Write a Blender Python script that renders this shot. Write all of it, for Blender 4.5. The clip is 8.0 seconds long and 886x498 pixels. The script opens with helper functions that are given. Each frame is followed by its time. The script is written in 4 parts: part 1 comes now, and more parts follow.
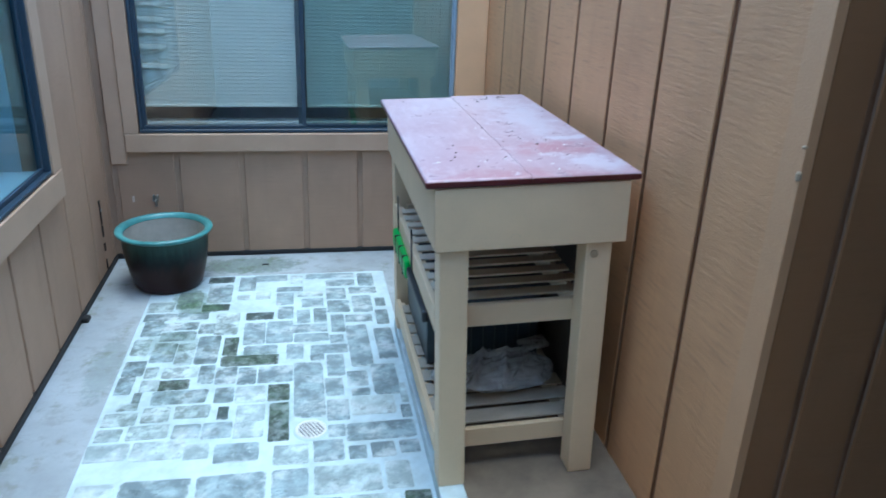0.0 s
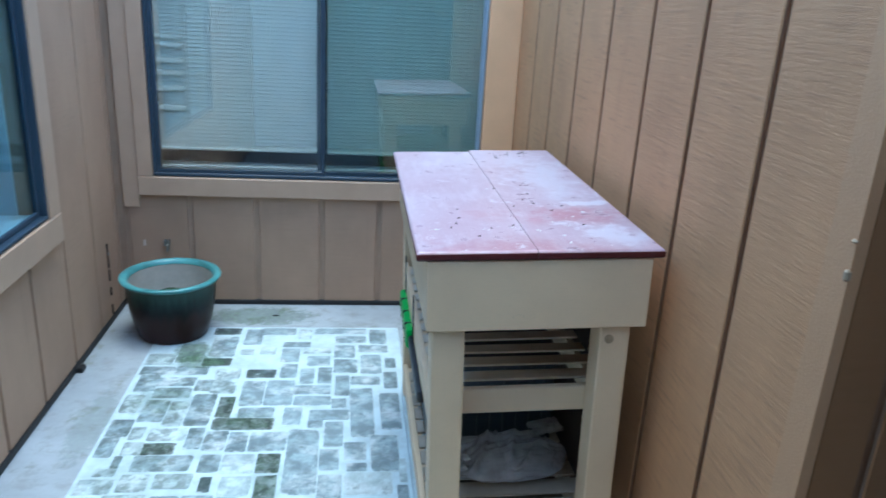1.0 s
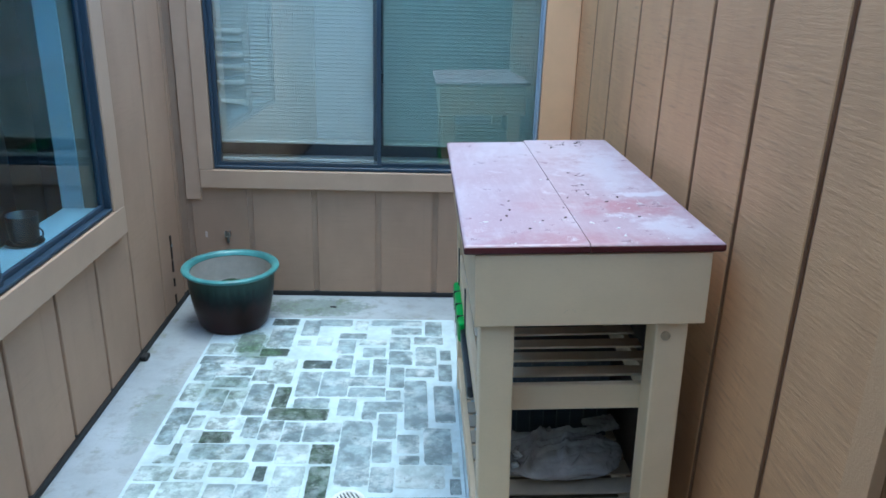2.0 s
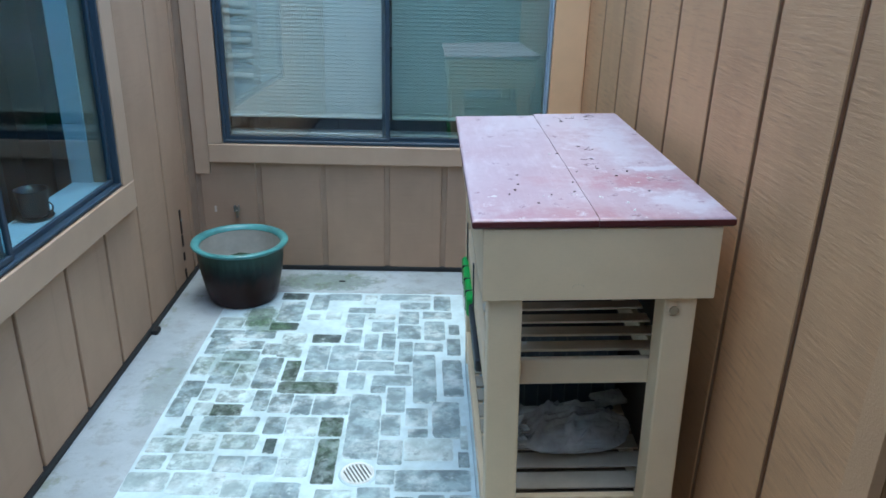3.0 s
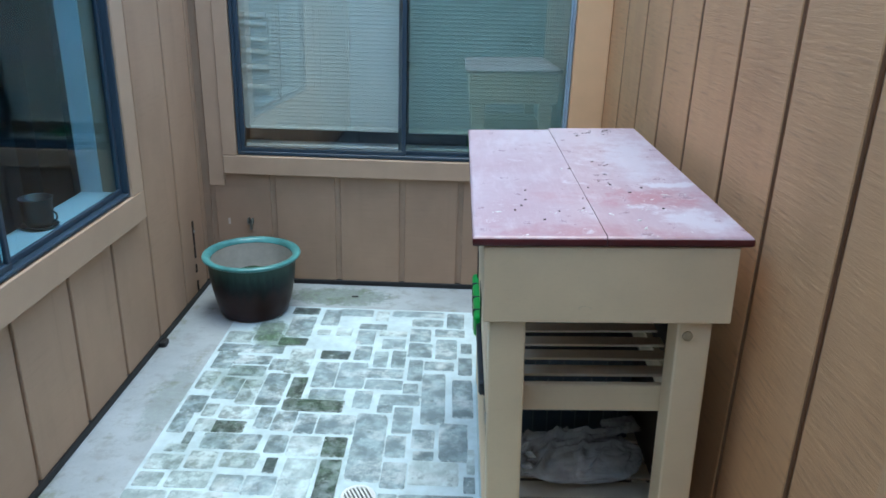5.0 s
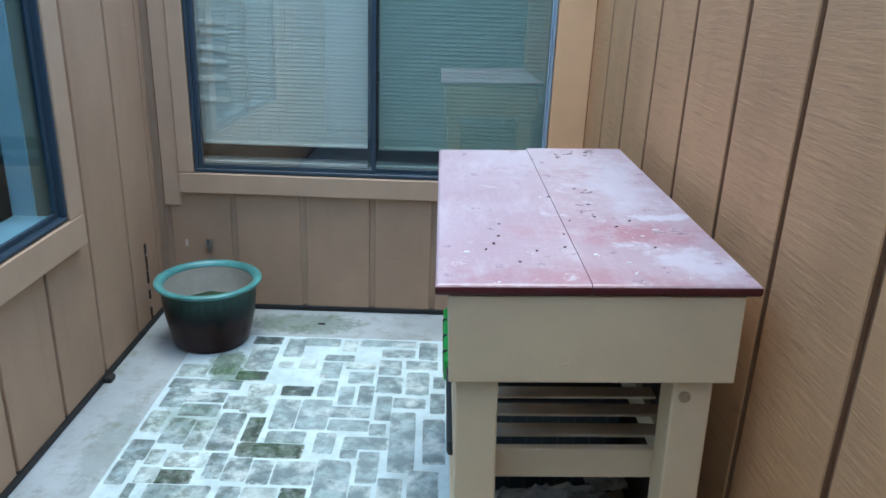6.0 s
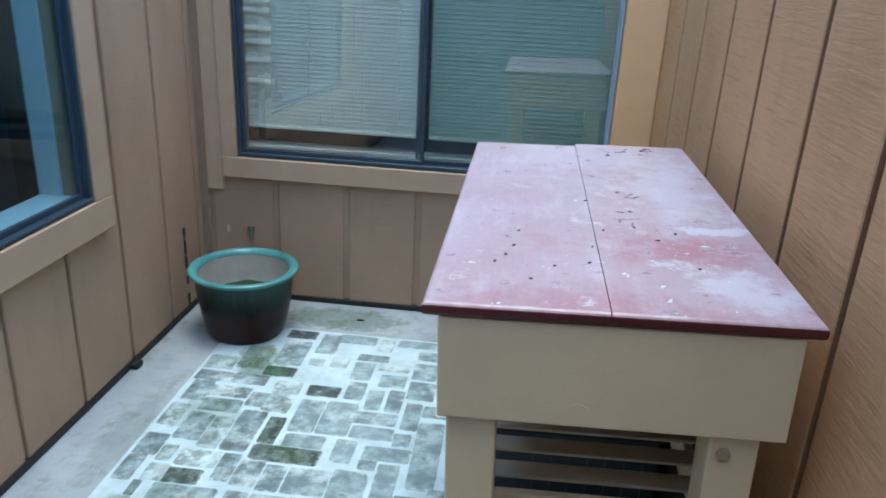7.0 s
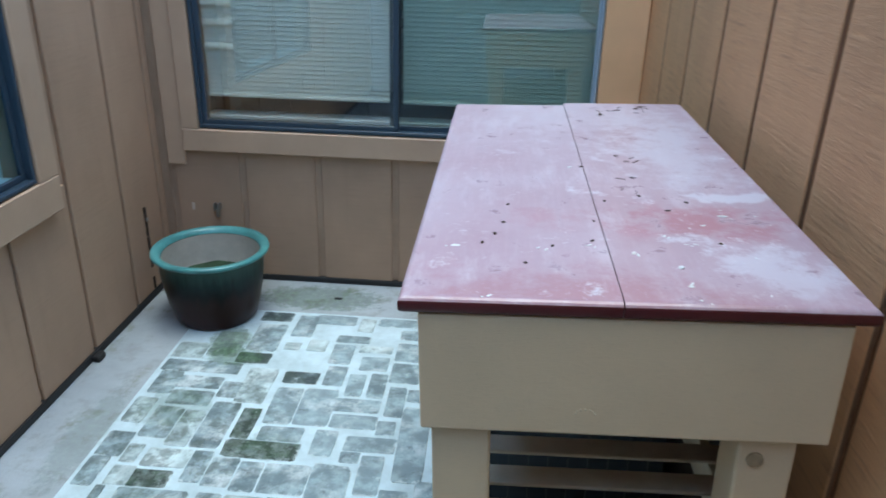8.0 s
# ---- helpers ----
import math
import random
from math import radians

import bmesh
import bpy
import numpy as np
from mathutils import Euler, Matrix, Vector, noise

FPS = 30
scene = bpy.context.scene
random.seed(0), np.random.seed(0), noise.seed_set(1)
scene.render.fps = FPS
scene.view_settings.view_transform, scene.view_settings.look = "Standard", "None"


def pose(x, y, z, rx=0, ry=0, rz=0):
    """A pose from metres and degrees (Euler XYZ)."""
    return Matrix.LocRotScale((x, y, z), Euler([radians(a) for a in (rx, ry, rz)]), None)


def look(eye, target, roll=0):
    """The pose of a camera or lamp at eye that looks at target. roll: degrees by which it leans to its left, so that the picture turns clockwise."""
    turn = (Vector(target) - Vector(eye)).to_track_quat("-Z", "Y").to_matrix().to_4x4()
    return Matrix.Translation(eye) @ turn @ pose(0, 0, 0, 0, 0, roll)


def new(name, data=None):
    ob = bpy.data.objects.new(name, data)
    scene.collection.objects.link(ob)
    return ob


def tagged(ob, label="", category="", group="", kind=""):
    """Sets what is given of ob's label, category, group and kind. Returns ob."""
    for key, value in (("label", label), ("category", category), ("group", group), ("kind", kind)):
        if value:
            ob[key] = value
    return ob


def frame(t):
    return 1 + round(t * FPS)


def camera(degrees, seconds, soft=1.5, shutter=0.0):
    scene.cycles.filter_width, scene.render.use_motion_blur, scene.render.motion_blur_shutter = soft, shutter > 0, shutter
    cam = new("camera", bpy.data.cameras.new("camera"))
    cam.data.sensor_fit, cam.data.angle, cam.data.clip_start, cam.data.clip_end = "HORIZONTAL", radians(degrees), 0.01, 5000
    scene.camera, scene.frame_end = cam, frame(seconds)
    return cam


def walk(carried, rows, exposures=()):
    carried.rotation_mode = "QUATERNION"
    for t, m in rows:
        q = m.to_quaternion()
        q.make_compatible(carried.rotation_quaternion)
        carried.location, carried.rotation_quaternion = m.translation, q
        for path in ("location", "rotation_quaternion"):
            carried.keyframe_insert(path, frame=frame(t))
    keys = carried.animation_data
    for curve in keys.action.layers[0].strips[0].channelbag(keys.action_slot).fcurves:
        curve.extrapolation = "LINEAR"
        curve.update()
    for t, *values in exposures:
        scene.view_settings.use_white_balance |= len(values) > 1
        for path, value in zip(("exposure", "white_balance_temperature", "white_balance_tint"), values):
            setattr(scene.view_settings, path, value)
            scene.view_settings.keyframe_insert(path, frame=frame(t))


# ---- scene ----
cam = camera(61.5, 8.0, soft=1.6, shutter=0.5)
PATH = [
    (0, (0.24, 0.402, 1.455), (0.598, 2.226, 0.718), 2.3),
    (0.2, (0.284, 0.429, 1.475), (0.651, 2.272, 0.789), 2.6),
    (0.3, (0.306, 0.468, 1.460), (0.665, 2.337, 0.838), 3.5),
    (0.5, (0.334, 0.525, 1.468), (0.697, 2.392, 0.85), 4.5),
    (0.6, (0.347, 0.543, 1.466), (0.711, 2.416, 0.862), 4.2),
    (0.8, (0.367, 0.579, 1.460), (0.692, 2.453, 0.838), 3.7),
    (1, (0.385, 0.601, 1.466), (0.627, 2.479, 0.823), 3.3),
    (1.2, (0.397, 0.602, 1.474), (0.582, 2.48, 0.813), 2.7),
    (1.5, (0.412, 0.623, 1.467), (0.529, 2.507, 0.808), 2.2),
    (3, (0.423, 0.636, 1.458), (0.472, 2.495, 0.721), 1.5),
    (3.5, (0.425, 0.624, 1.459), (0.449, 2.475, 0.703), 1.4),
    (4, (0.436, 0.629, 1.46), (0.446, 2.483, 0.711), 1.2),
    (5.5, (0.498, 0.812, 1.426), (0.464, 2.693, 0.746), 1.9),
    (5.8, (0.505, 0.892, 1.431), (0.53, 2.774, 0.755), 2.0),
    (6, (0.516, 0.929, 1.427), (0.538, 2.811, 0.749), 2.2),
    (6.2, (0.544, 0.984, 1.418), (0.522, 2.862, 0.731), 1.6),
    (6.5, (0.603, 1.045, 1.411), (0.481, 2.914, 0.708), 2.5),
    (6.8, (0.636, 1.102, 1.404), (0.432, 2.961, 0.695), 3.1),
    (7, (0.638, 1.131, 1.391), (0.452, 2.992, 0.683), 2.9),
    (7.2, (0.638, 1.171, 1.393), (0.503, 3.032, 0.674), 2.2),
    (7.5, (0.621, 1.211, 1.368), (0.525, 3.065, 0.623), 1.5),
    (7.8, (0.625, 1.273, 1.351), (0.533, 3.114, 0.574), 0.9),
    (8, (0.625, 1.299, 1.35), (0.494, 3.131, 0.558), 1.5),
]

EXPOSURES = [(0.0, 2.24, 5260, -6), (1.0, 2.28, 5280, -6), (1.5, 2.26, 5330, -7), (3.5, 2.14, 5720, -7), (6.0, 2.16, 5850, -6), (8.0, 1.95, 5860, -5)]
walk(cam, [(t, look(eye, target, roll)) for t, eye, target, roll in PATH], EXPOSURES)

# ---- light: open sky over a small walled court ----
world = bpy.data.worlds.new("sky")
scene.world = world
world.use_nodes = True
wn = world.node_tree.nodes
sky = wn.new("ShaderNodeTexSky")
sky.sky_type, sky.sun_disc = "NISHITA", False
sky.sun_elevation, sky.sun_rotation = radians(84), radians(128)
wn["Background"].inputs["Strength"].default_value = 0.15
world.node_tree.links.new(sky.outputs[0], wn["Background"].inputs["Color"])
sun = new("sun", bpy.data.lights.new("sun", "SUN"))
sun.data.energy, sun.data.angle, sun.data.color = 0.5, radians(30), (1.0, 0.95, 0.88)
sun.matrix_world = look((0.75, 2.05, 12), (0.3, 2.4, 0))

# ---- helpers for building ----
XL, XR, YB, H = -0.68, 1.12, 4.01, 2.22


def box(x0, x1, y0, y1, z0, z1, bevel=0.0, segments=1):
    bm = bmesh.new()
    bmesh.ops.create_cube(bm, size=1.0)
    for v in bm.verts:
        v.co = ((x0 + x1) / 2 + v.co.x * (x1 - x0), (y0 + y1) / 2 + v.co.y * (y1 - y0), (z0 + z1) / 2 + v.co.z * (z1 - z0))
    if bevel:
        bmesh.ops.bevel(bm, geom=list(bm.edges), offset=bevel, segments=segments, affect="EDGES", profile=0.5)
    return bm


def mesh_of(name, bm, material, smooth=False):
    me = bpy.data.meshes.new(name)
    bmesh.ops.recalc_face_normals(bm, faces=bm.faces)
    bm.to_mesh(me)
    bm.free()
    me.materials.append(material)
    if smooth:
        for p in me.polygons:
            p.use_smooth = True
    return me


def part(name, bm, material, parent=None, label="", smooth=False):
    ob = new(name, mesh_of(name, bm, material, smooth))
    ob.parent = parent
    return tagged(ob, label)


def shared(name, me, parent, m):
    ob = new(name, me)
    ob.parent = parent
    ob.matrix_basis = m
    return ob


def lathe(profile, steps=56):
    bm = bmesh.new()
    rings = []
    for r, z in profile:
        if r < 1e-5:
            rings.append([bm.verts.new((0, 0, z))])
        else:
            rings.append([bm.verts.new((r * math.cos(2 * math.pi * i / steps), r * math.sin(2 * math.pi * i / steps), z)) for i in range(steps)])
    for a, b in zip(rings, rings[1:]):
        for i in range(steps):
            j = (i + 1) % steps
            face = [a[i % len(a)], a[j % len(a)], b[j % len(b)], b[i % len(b)]]
            face = list(dict.fromkeys(face))
            if len(face) > 2:
                bm.faces.new(face)
    return bm


# ---- materials ----
def node_material(name):
    mat = bpy.data.materials.new(name)
    mat.use_nodes = True
    nt = mat.node_tree
    return mat, nt.nodes, nt.links, nt.nodes["Principled BSDF"]


def coords(n, l, scale, source="Object"):
    tc = n.new("ShaderNodeTexCoord")
    mp = n.new("ShaderNodeMapping")
    mp.inputs["Scale"].default_value = scale
    l.new(tc.outputs[source], mp.inputs["Vector"])
    return mp.outputs[0]


def noise_node(n, l, vec, scale, detail=5, rough=0.6):
    t = n.new("ShaderNodeTexNoise")
    t.inputs["Scale"].default_value, t.inputs["Detail"].default_value, t.inputs["Roughness"].default_value = scale, detail, rough
    l.new(vec, t.inputs["Vector"])
    return t.outputs["Fac"]


def ramp(n, l, fac, stops):
    r = n.new("ShaderNodeValToRGB")
    while len(r.color_ramp.elements) < len(stops):
        r.color_ramp.elements.new(0.5)
    for e, (p, c) in zip(r.color_ramp.elements, stops):
        e.position, e.color = p, (*c, 1) if len(c) == 3 else c
    l.new(fac, r.inputs[0])
    return r.outputs[0]


def grey(n, l, fac, lo, hi):
    m = n.new("ShaderNodeMapRange")
    m.interpolation_type = "SMOOTHSTEP"
    m.inputs["From Min"].default_value, m.inputs["From Max"].default_value = lo, hi
    l.new(fac, m.inputs["Value"])
    return m.outputs["Result"]


def mix(n, l, fac, a, b, mode="MIX"):
    m = n.new("ShaderNodeMix")
    m.data_type, m.blend_type = "RGBA", mode
    for value, socket in ((fac, m.inputs[0]), (a, m.inputs[6]), (b, m.inputs[7])):
        if isinstance(value, (int, float)):
            socket.default_value = value
        elif isinstance(value, tuple):
            socket.default_value = (*value, 1)
        else:
            l.new(value, socket)
    return m.outputs[2]


def times(n, l, a, b):
    m = n.new("ShaderNodeMath")
    m.operation = "MULTIPLY"
    l.new(a, m.inputs[0])
    if isinstance(b, (int, float)):
        m.inputs[1].default_value = b
    else:
        l.new(b, m.inputs[1])
    return m.outputs[0]


def bump(n, l, bsdf, height, strength, distance):
    b = n.new("ShaderNodeBump")
    b.inputs["Strength"].default_value, b.inputs["Distance"].default_value = strength, distance
    l.new(height, b.inputs["Height"])
    l.new(b.outputs[0], bsdf.inputs["Normal"])


def siding_paint(name, base, along):
    """Rough-sawn painted plywood; broken saw marks run level, along x or y."""
    mat, n, l, b = node_material(name)
    strong = along == "y"
    saw = noise_node(n, l, coords(n, l, (4.5, 4.5, 58)), 1.6, 8, 0.66)
    fibre = noise_node(n, l, coords(n, l, (14, 14, 190)), 2.2, 4, 0.65)
    patch = noise_node(n, l, coords(n, l, (2.2, 2.2, 3.5)), 1.4, 5, 0.6)
    blotch = noise_node(n, l, coords(n, l, (1, 1, 0.6)), 2.2, 5, 0.6)
    streak = noise_node(n, l, coords(n, l, (26, 26, 1.1)), 1.0, 4, 0.6)
    info = n.new("ShaderNodeObjectInfo")
    light, darker = tuple(c * 1.10 for c in base), tuple(c * 0.84 for c in base)
    c = ramp(n, l, blotch, [(0.3, darker), (0.7, light)])
    marks = times(n, l, grey(n, l, saw, 0.50, 0.70), grey(n, l, patch, 0.36, 0.64))
    c = mix(n, l, times(n, l, marks, 0.55 if strong else 0.15), c, tuple(k * 0.55 for k in base))
    c = mix(n, l, times(n, l, grey(n, l, saw, 0.46, 0.30), 0.25 if strong else 0.10), c, tuple(min(1, k * 1.3) for k in base))
    c = mix(n, l, times(n, l, grey(n, l, streak, 0.55, 0.80), 0.22), c, tuple(k * 0.66 for k in base))
    c = mix(n, l, times(n, l, info.outputs["Random"], 0.10), c, tuple(k * 0.7 for k in base))
    l.new(c, b.inputs["Base Color"])
    b.inputs["Roughness"].default_value = 0.72
    bump(n, l, b, mix(n, l, 0.25, saw, fibre), 0.55 if strong else 0.3, 0.0055 if strong else 0.004)
    return mat


def plain_paint(name, base, rough=0.5, vary=0.12, scale=6.0, grain=(1, 1, 1), depth=0.0015, dirt=None):
    mat, n, l, b = node_material(name)
    big = noise_node(n, l, coords(n, l, (1, 1, 1)), scale, 5, 0.6)
    fine = noise_node(n, l, coords(n, l, grain), scale * 9, 4, 0.6)
    c = ramp(n, l, big, [(0.3, tuple(k * (1 - vary) for k in base)), (0.7, tuple(min(1, k * (1 + vary)) for k in base))])
    c = mix(n, l, times(n, l, grey(n, l, fine, 0.5, 0.8), 0.2), c, tuple(k * 0.7 for k in base))
    if dirt:
        c = mix(n, l, times(n, l, grey(n, l, noise_node(n, l, coords(n, l, (1, 1, 1)), scale * 2.3, 8, 0.7), 0.56, 0.72), 0.6), c, dirt)
    l.new(c, b.inputs["Base Color"])
    b.inputs["Roughness"].default_value = rough
    bump(n, l, b, fine, 0.4, depth)
    return mat


# one tan paint: dimmer copy for north and west, brighter lit copy for east
TAN = (0.445, 0.292, 0.190)
siding_tan_dim = siding_paint("dim_tan_siding_paint", TAN, "x")
siding_side_lit = siding_paint("lit_tan_rough_sawn_paint", (0.64, 0.350, 0.163), "y")
# darker brown holds the shade that lies on the return wall
siding_shaded = siding_paint("shaded_siding_paint", (0.34, 0.165, 0.066), "x")
casing_tan = plain_paint("tan_casing_paint", (0.50, 0.345, 0.232), 0.55, 0.08, 5, (8, 8, 8))
groove_brown = plain_paint("brown_groove", (0.30, 0.165, 0.09), 0.8)
groove_tan = plain_paint("tan_groove", (0.42, 0.285, 0.19), 0.8)
slat_wood = plain_paint("dull_slat_paint", (0.68, 0.59, 0.45), 0.6, 0.15, 9, (1, 12, 12))
stained = plain_paint("brown_stained_concrete", (0.17, 0.135, 0.10), 0.85, 0.3, 7, (1, 1, 1), 0.003)
# bright light on the far window's right casing, put into a peach colour
casing_lit = plain_paint("lit_peach_casing_paint", (0.90, 0.54, 0.275), 0.55, 0.06, 5, (8, 8, 8))
chip_wood = plain_paint("bare_chipped_wood", (0.44, 0.33, 0.21), 0.8)
corner_paint = plain_paint("lit_smooth_tan_corner_paint", (0.62, 0.352, 0.174), 0.65, 0.06, 4, (6, 6, 6))
black_gap = plain_paint("black_flashing", (0.012, 0.012, 0.013), 0.6)
cream = plain_paint("cream_paint", (0.755, 0.588, 0.378), 0.5, 0.06, 4, (3, 3, 14), 0.0012)
aluminium = plain_paint("blue_grey_aluminium", (0.036, 0.058, 0.085), 0.4, 0.1)
pale_alu = plain_paint("pale_aluminium", (0.42, 0.47, 0.52), 0.4, 0.1)
white_wall = plain_paint("white_plaster", (0.75, 0.76, 0.76), 0.6, 0.05)
# indoor dimness is put into these three dark room colours
room_wall = plain_paint("dimmed_room_paint", (0.10, 0.125, 0.145), 0.8, 0.05)
room_blue = plain_paint("dimmed_side_room_paint", (0.14, 0.20, 0.25), 0.8, 0.05)
room_floor = plain_paint("dimmed_room_carpet", (0.05, 0.052, 0.055), 0.9, 0.15)
blind_white = plain_paint("blind_white", (0.90, 0.91, 0.875), 0.45, 0.04)
soffit_paint = plain_paint("soffit_wood", (0.52, 0.33, 0.19), 0.8, 0.1)


def moss_patches(n, l, c, spots):
    """Green growth in damp places, ragged at its edge."""
    geo = n.new("ShaderNodeNewGeometry")
    rag = noise_node(n, l, geo.outputs["Position"], 30, 9, 0.78)
    tuft = noise_node(n, l, geo.outputs["Position"], 45, 7, 0.75)
    green = ramp(n, l, tuft, [(0.40, (0.014, 0.034, 0.014)), (0.5, (0.035, 0.085, 0.030)), (0.62, (0.11, 0.19, 0.10))])
    for x, y, rx, ry, much in spots:
        mp, g, add = n.new("ShaderNodeMapping"), n.new("ShaderNodeTexGradient"), n.new("ShaderNodeMath")
        mp.vector_type, g.gradient_type, add.operation = "TEXTURE", "SPHERICAL", "MULTIPLY_ADD"
        mp.inputs["Location"].default_value, mp.inputs["Scale"].default_value = (x, y, 0), (rx, ry, 1)
        l.new(geo.outputs["Position"], mp.inputs[0])
        l.new(mp.outputs[0], g.inputs[0])
        l.new(rag, add.inputs[0])
        add.inputs[1].default_value = 1.1
        l.new(g.outputs["Fac"], add.inputs[2])
        c = mix(n, l, times(n, l, grey(n, l, add.outputs[0], 0.88, 1.12), much), c, green)
    return c


MOSS = ((-0.04, 3.87, 0.42, 0.17, 0.5), (-0.27, 3.50, 0.13, 0.16, 0.6), (-0.22, 3.40, 0.17, 0.09, 0.6), (-0.30, 3.10, 0.20, 0.16, 0.35), (0.13, 2.62, 0.10, 0.20, 0.2), (0.02, 2.95, 0.16, 0.10, 0.25), (-0.25, 2.62, 0.25, 0.25, 0.15), (-0.50, 2.95, 0.10, 0.4, 0.25))


def concrete():
    mat, n, l, b = node_material("pale_worn_concrete")
    v = coords(n, l, (1, 1, 1))
    big, mid, fine = noise_node(n, l, v, 2.0, 6, 0.65), noise_node(n, l, v, 11, 8, 0.7), noise_node(n, l, v, 120, 3, 0.6)
    c = ramp(n, l, big, [(0.3, (0.275, 0.30, 0.315)), (0.68, (0.43, 0.475, 0.505))])
    c = mix(n, l, times(n, l, grey(n, l, mid, 0.49, 0.62), 0.55), c, (0.27, 0.28, 0.27))
    c = mix(n, l, times(n, l, grey(n, l, noise_node(n, l, v, 5.5, 7, 0.7), 0.56, 0.70), 0.5), c, (0.16, 0.20, 0.10))
    c = mix(n, l, times(n, l, grey(n, l, fine, 0.55, 0.75), 0.25), c, (0.25, 0.25, 0.24))
    c = moss_patches(n, l, c, MOSS)
    l.new(c, b.inputs["Base Color"])
    b.inputs["Roughness"].default_value = 0.75
    bump(n, l, b, mix(n, l, 0.5, mid, fine), 0.5, 0.003)
    return mat


def mortar():
    mat, n, l, b = node_material("white_mortar")
    v = coords(n, l, (1, 1, 1))
    big, fine = noise_node(n, l, v, 7, 7, 0.7), noise_node(n, l, v, 70, 4, 0.65)
    c = ramp(n, l, big, [(0.32, (0.41, 0.50, 0.525)), (0.6, (0.57, 0.685, 0.73))])
    c = mix(n, l, times(n, l, grey(n, l, fine, 0.55, 0.78), 0.25), c, (0.45, 0.47, 0.44))
    c = moss_patches(n, l, c, MOSS)
    l.new(c, b.inputs["Base Color"])
    b.inputs["Roughness"].default_value = 0.7
    bump(n, l, b, fine, 0.5, 0.002)
    return mat


def brick_material(name, low, high, wash, wash_lo, moss=0.0):
    """Grey pavers under a worn white wash, with moss in the damp ones."""
    mat, n, l, b = node_material(name)
    v = coords(n, l, (1, 1, 1), "Generated")
    geo = n.new("ShaderNodeNewGeometry")
    pos = geo.outputs["Position"]
    info = n.new("ShaderNodeObjectInfo")
    c = mix(n, l, info.outputs["Random"], low, high)
    streak = noise_node(n, l, pos, 13, 6, 0.62)
    c = mix(n, l, times(n, l, grey(n, l, streak, 0.42, 0.70), 0.75), c, tuple(min(1, k * 1.9) for k in high))
    patch = noise_node(n, l, pos, 7.5, 7, 0.66)
    c = mix(n, l, times(n, l, grey(n, l, patch, wash_lo - 0.03, wash_lo + 0.17), wash), c, (0.64, 0.70, 0.71))
    if moss:
        green = noise_node(n, l, pos, 24.0, 9, 0.8)
        c = mix(n, l, times(n, l, grey(n, l, noise_node(n, l, pos, 15.0, 6, 0.7), 0.44, 0.60), moss), c, (0.022, 0.060, 0.026))
        c = mix(n, l, times(n, l, grey(n, l, green, 0.485, 0.535), moss), c, (0.006, 0.018, 0.009))
    sep, mx = n.new("ShaderNodeSeparateXYZ"), n.new("ShaderNodeMath")
    l.new(v, sep.inputs[0])
    mx.operation = "MAXIMUM"
    for k in (0, 1):
        sub, ab = n.new("ShaderNodeMath"), n.new("ShaderNodeMath")
        sub.operation, ab.operation = "SUBTRACT", "ABSOLUTE"
        sub.inputs[1].default_value = 0.5
        l.new(sep.outputs[k], sub.inputs[0])
        l.new(sub.outputs[0], ab.inputs[0])
        l.new(ab.outputs[0], mx.inputs[k])
    smear = n.new("ShaderNodeMath")
    smear.operation = "MULTIPLY_ADD"
    l.new(noise_node(n, l, pos, 42, 9, 0.8), smear.inputs[0])
    smear.inputs[1].default_value = 0.40
    l.new(mx.outputs[0], smear.inputs[2])
    c = mix(n, l, times(n, l, grey(n, l, smear.outputs[0], 0.67, 0.72), 0.8), c, (0.61, 0.69, 0.70))
    flake = noise_node(n, l, pos, 32, 9, 0.78)
    c = mix(n, l, times(n, l, grey(n, l, flake, 0.60, 0.66), 0.55), c, (0.60, 0.69, 0.69))
    cloud = noise_node(n, l, pos, 17, 5, 0.55)
    c = mix(n, l, times(n, l, grey(n, l, cloud, 0.48, 0.72), 0.38), c, (0.52, 0.62, 0.635))
    pit = noise_node(n, l, pos, 21, 9, 0.78)
    c = mix(n, l, times(n, l, grey(n, l, pit, 0.57, 0.63), 0.5), c, tuple(k * 0.5 for k in low))
    speck = noise_node(n, l, pos, 150, 3, 0.6)
    c = mix(n, l, times(n, l, grey(n, l, speck, 0.5, 0.75), 0.15), c, tuple(k * 0.55 for k in low))
    # dark damp mottling over the side of the field by the planter
    mp, g = n.new("ShaderNodeMapping"), n.new("ShaderNodeTexGradient")
    mp.vector_type, g.gradient_type = "TEXTURE", "SPHERICAL"
    mp.inputs["Location"].default_value, mp.inputs["Scale"].default_value = (-0.27, 3.0, 0), (0.42, 0.75, 1)
    l.new(pos, mp.inputs[0])
    l.new(mp.outputs[0], g.inputs[0])
    damp = times(n, l, grey(n, l, noise_node(n, l, pos, 23, 6, 0.65), 0.46, 0.60), grey(n, l, g.outputs["Fac"], 0.05, 0.55))
    c = mix(n, l, times(n, l, damp, 0.55), c, (0.045, 0.062, 0.045))
    c = moss_patches(n, l, c, MOSS)
    l.new(c, b.inputs["Base Color"])
    b.inputs["Roughness"].default_value = 0.62
    bump(n, l, b, mix(n, l, 0.5, patch, speck), 0.6, 0.003)
    return mat


concrete_mat, mortar_mat = concrete(), mortar()
BRICK = {
    "slate": brick_material("grey_paver", (0.125, 0.165, 0.18), (0.22, 0.28, 0.30), 0.8, 0.52),
    "faded": brick_material("washed_paver", (0.235, 0.29, 0.295), (0.36, 0.43, 0.435), 0.7, 0.50),
    "dark": brick_material("dark_paver", (0.035, 0.050, 0.055), (0.06, 0.08, 0.085), 0.6, 0.58, 0.3),
    "moss": brick_material("mossy_paver", (0.08, 0.10, 0.095), (0.15, 0.175, 0.165), 0.75, 0.55, 0.8),
}


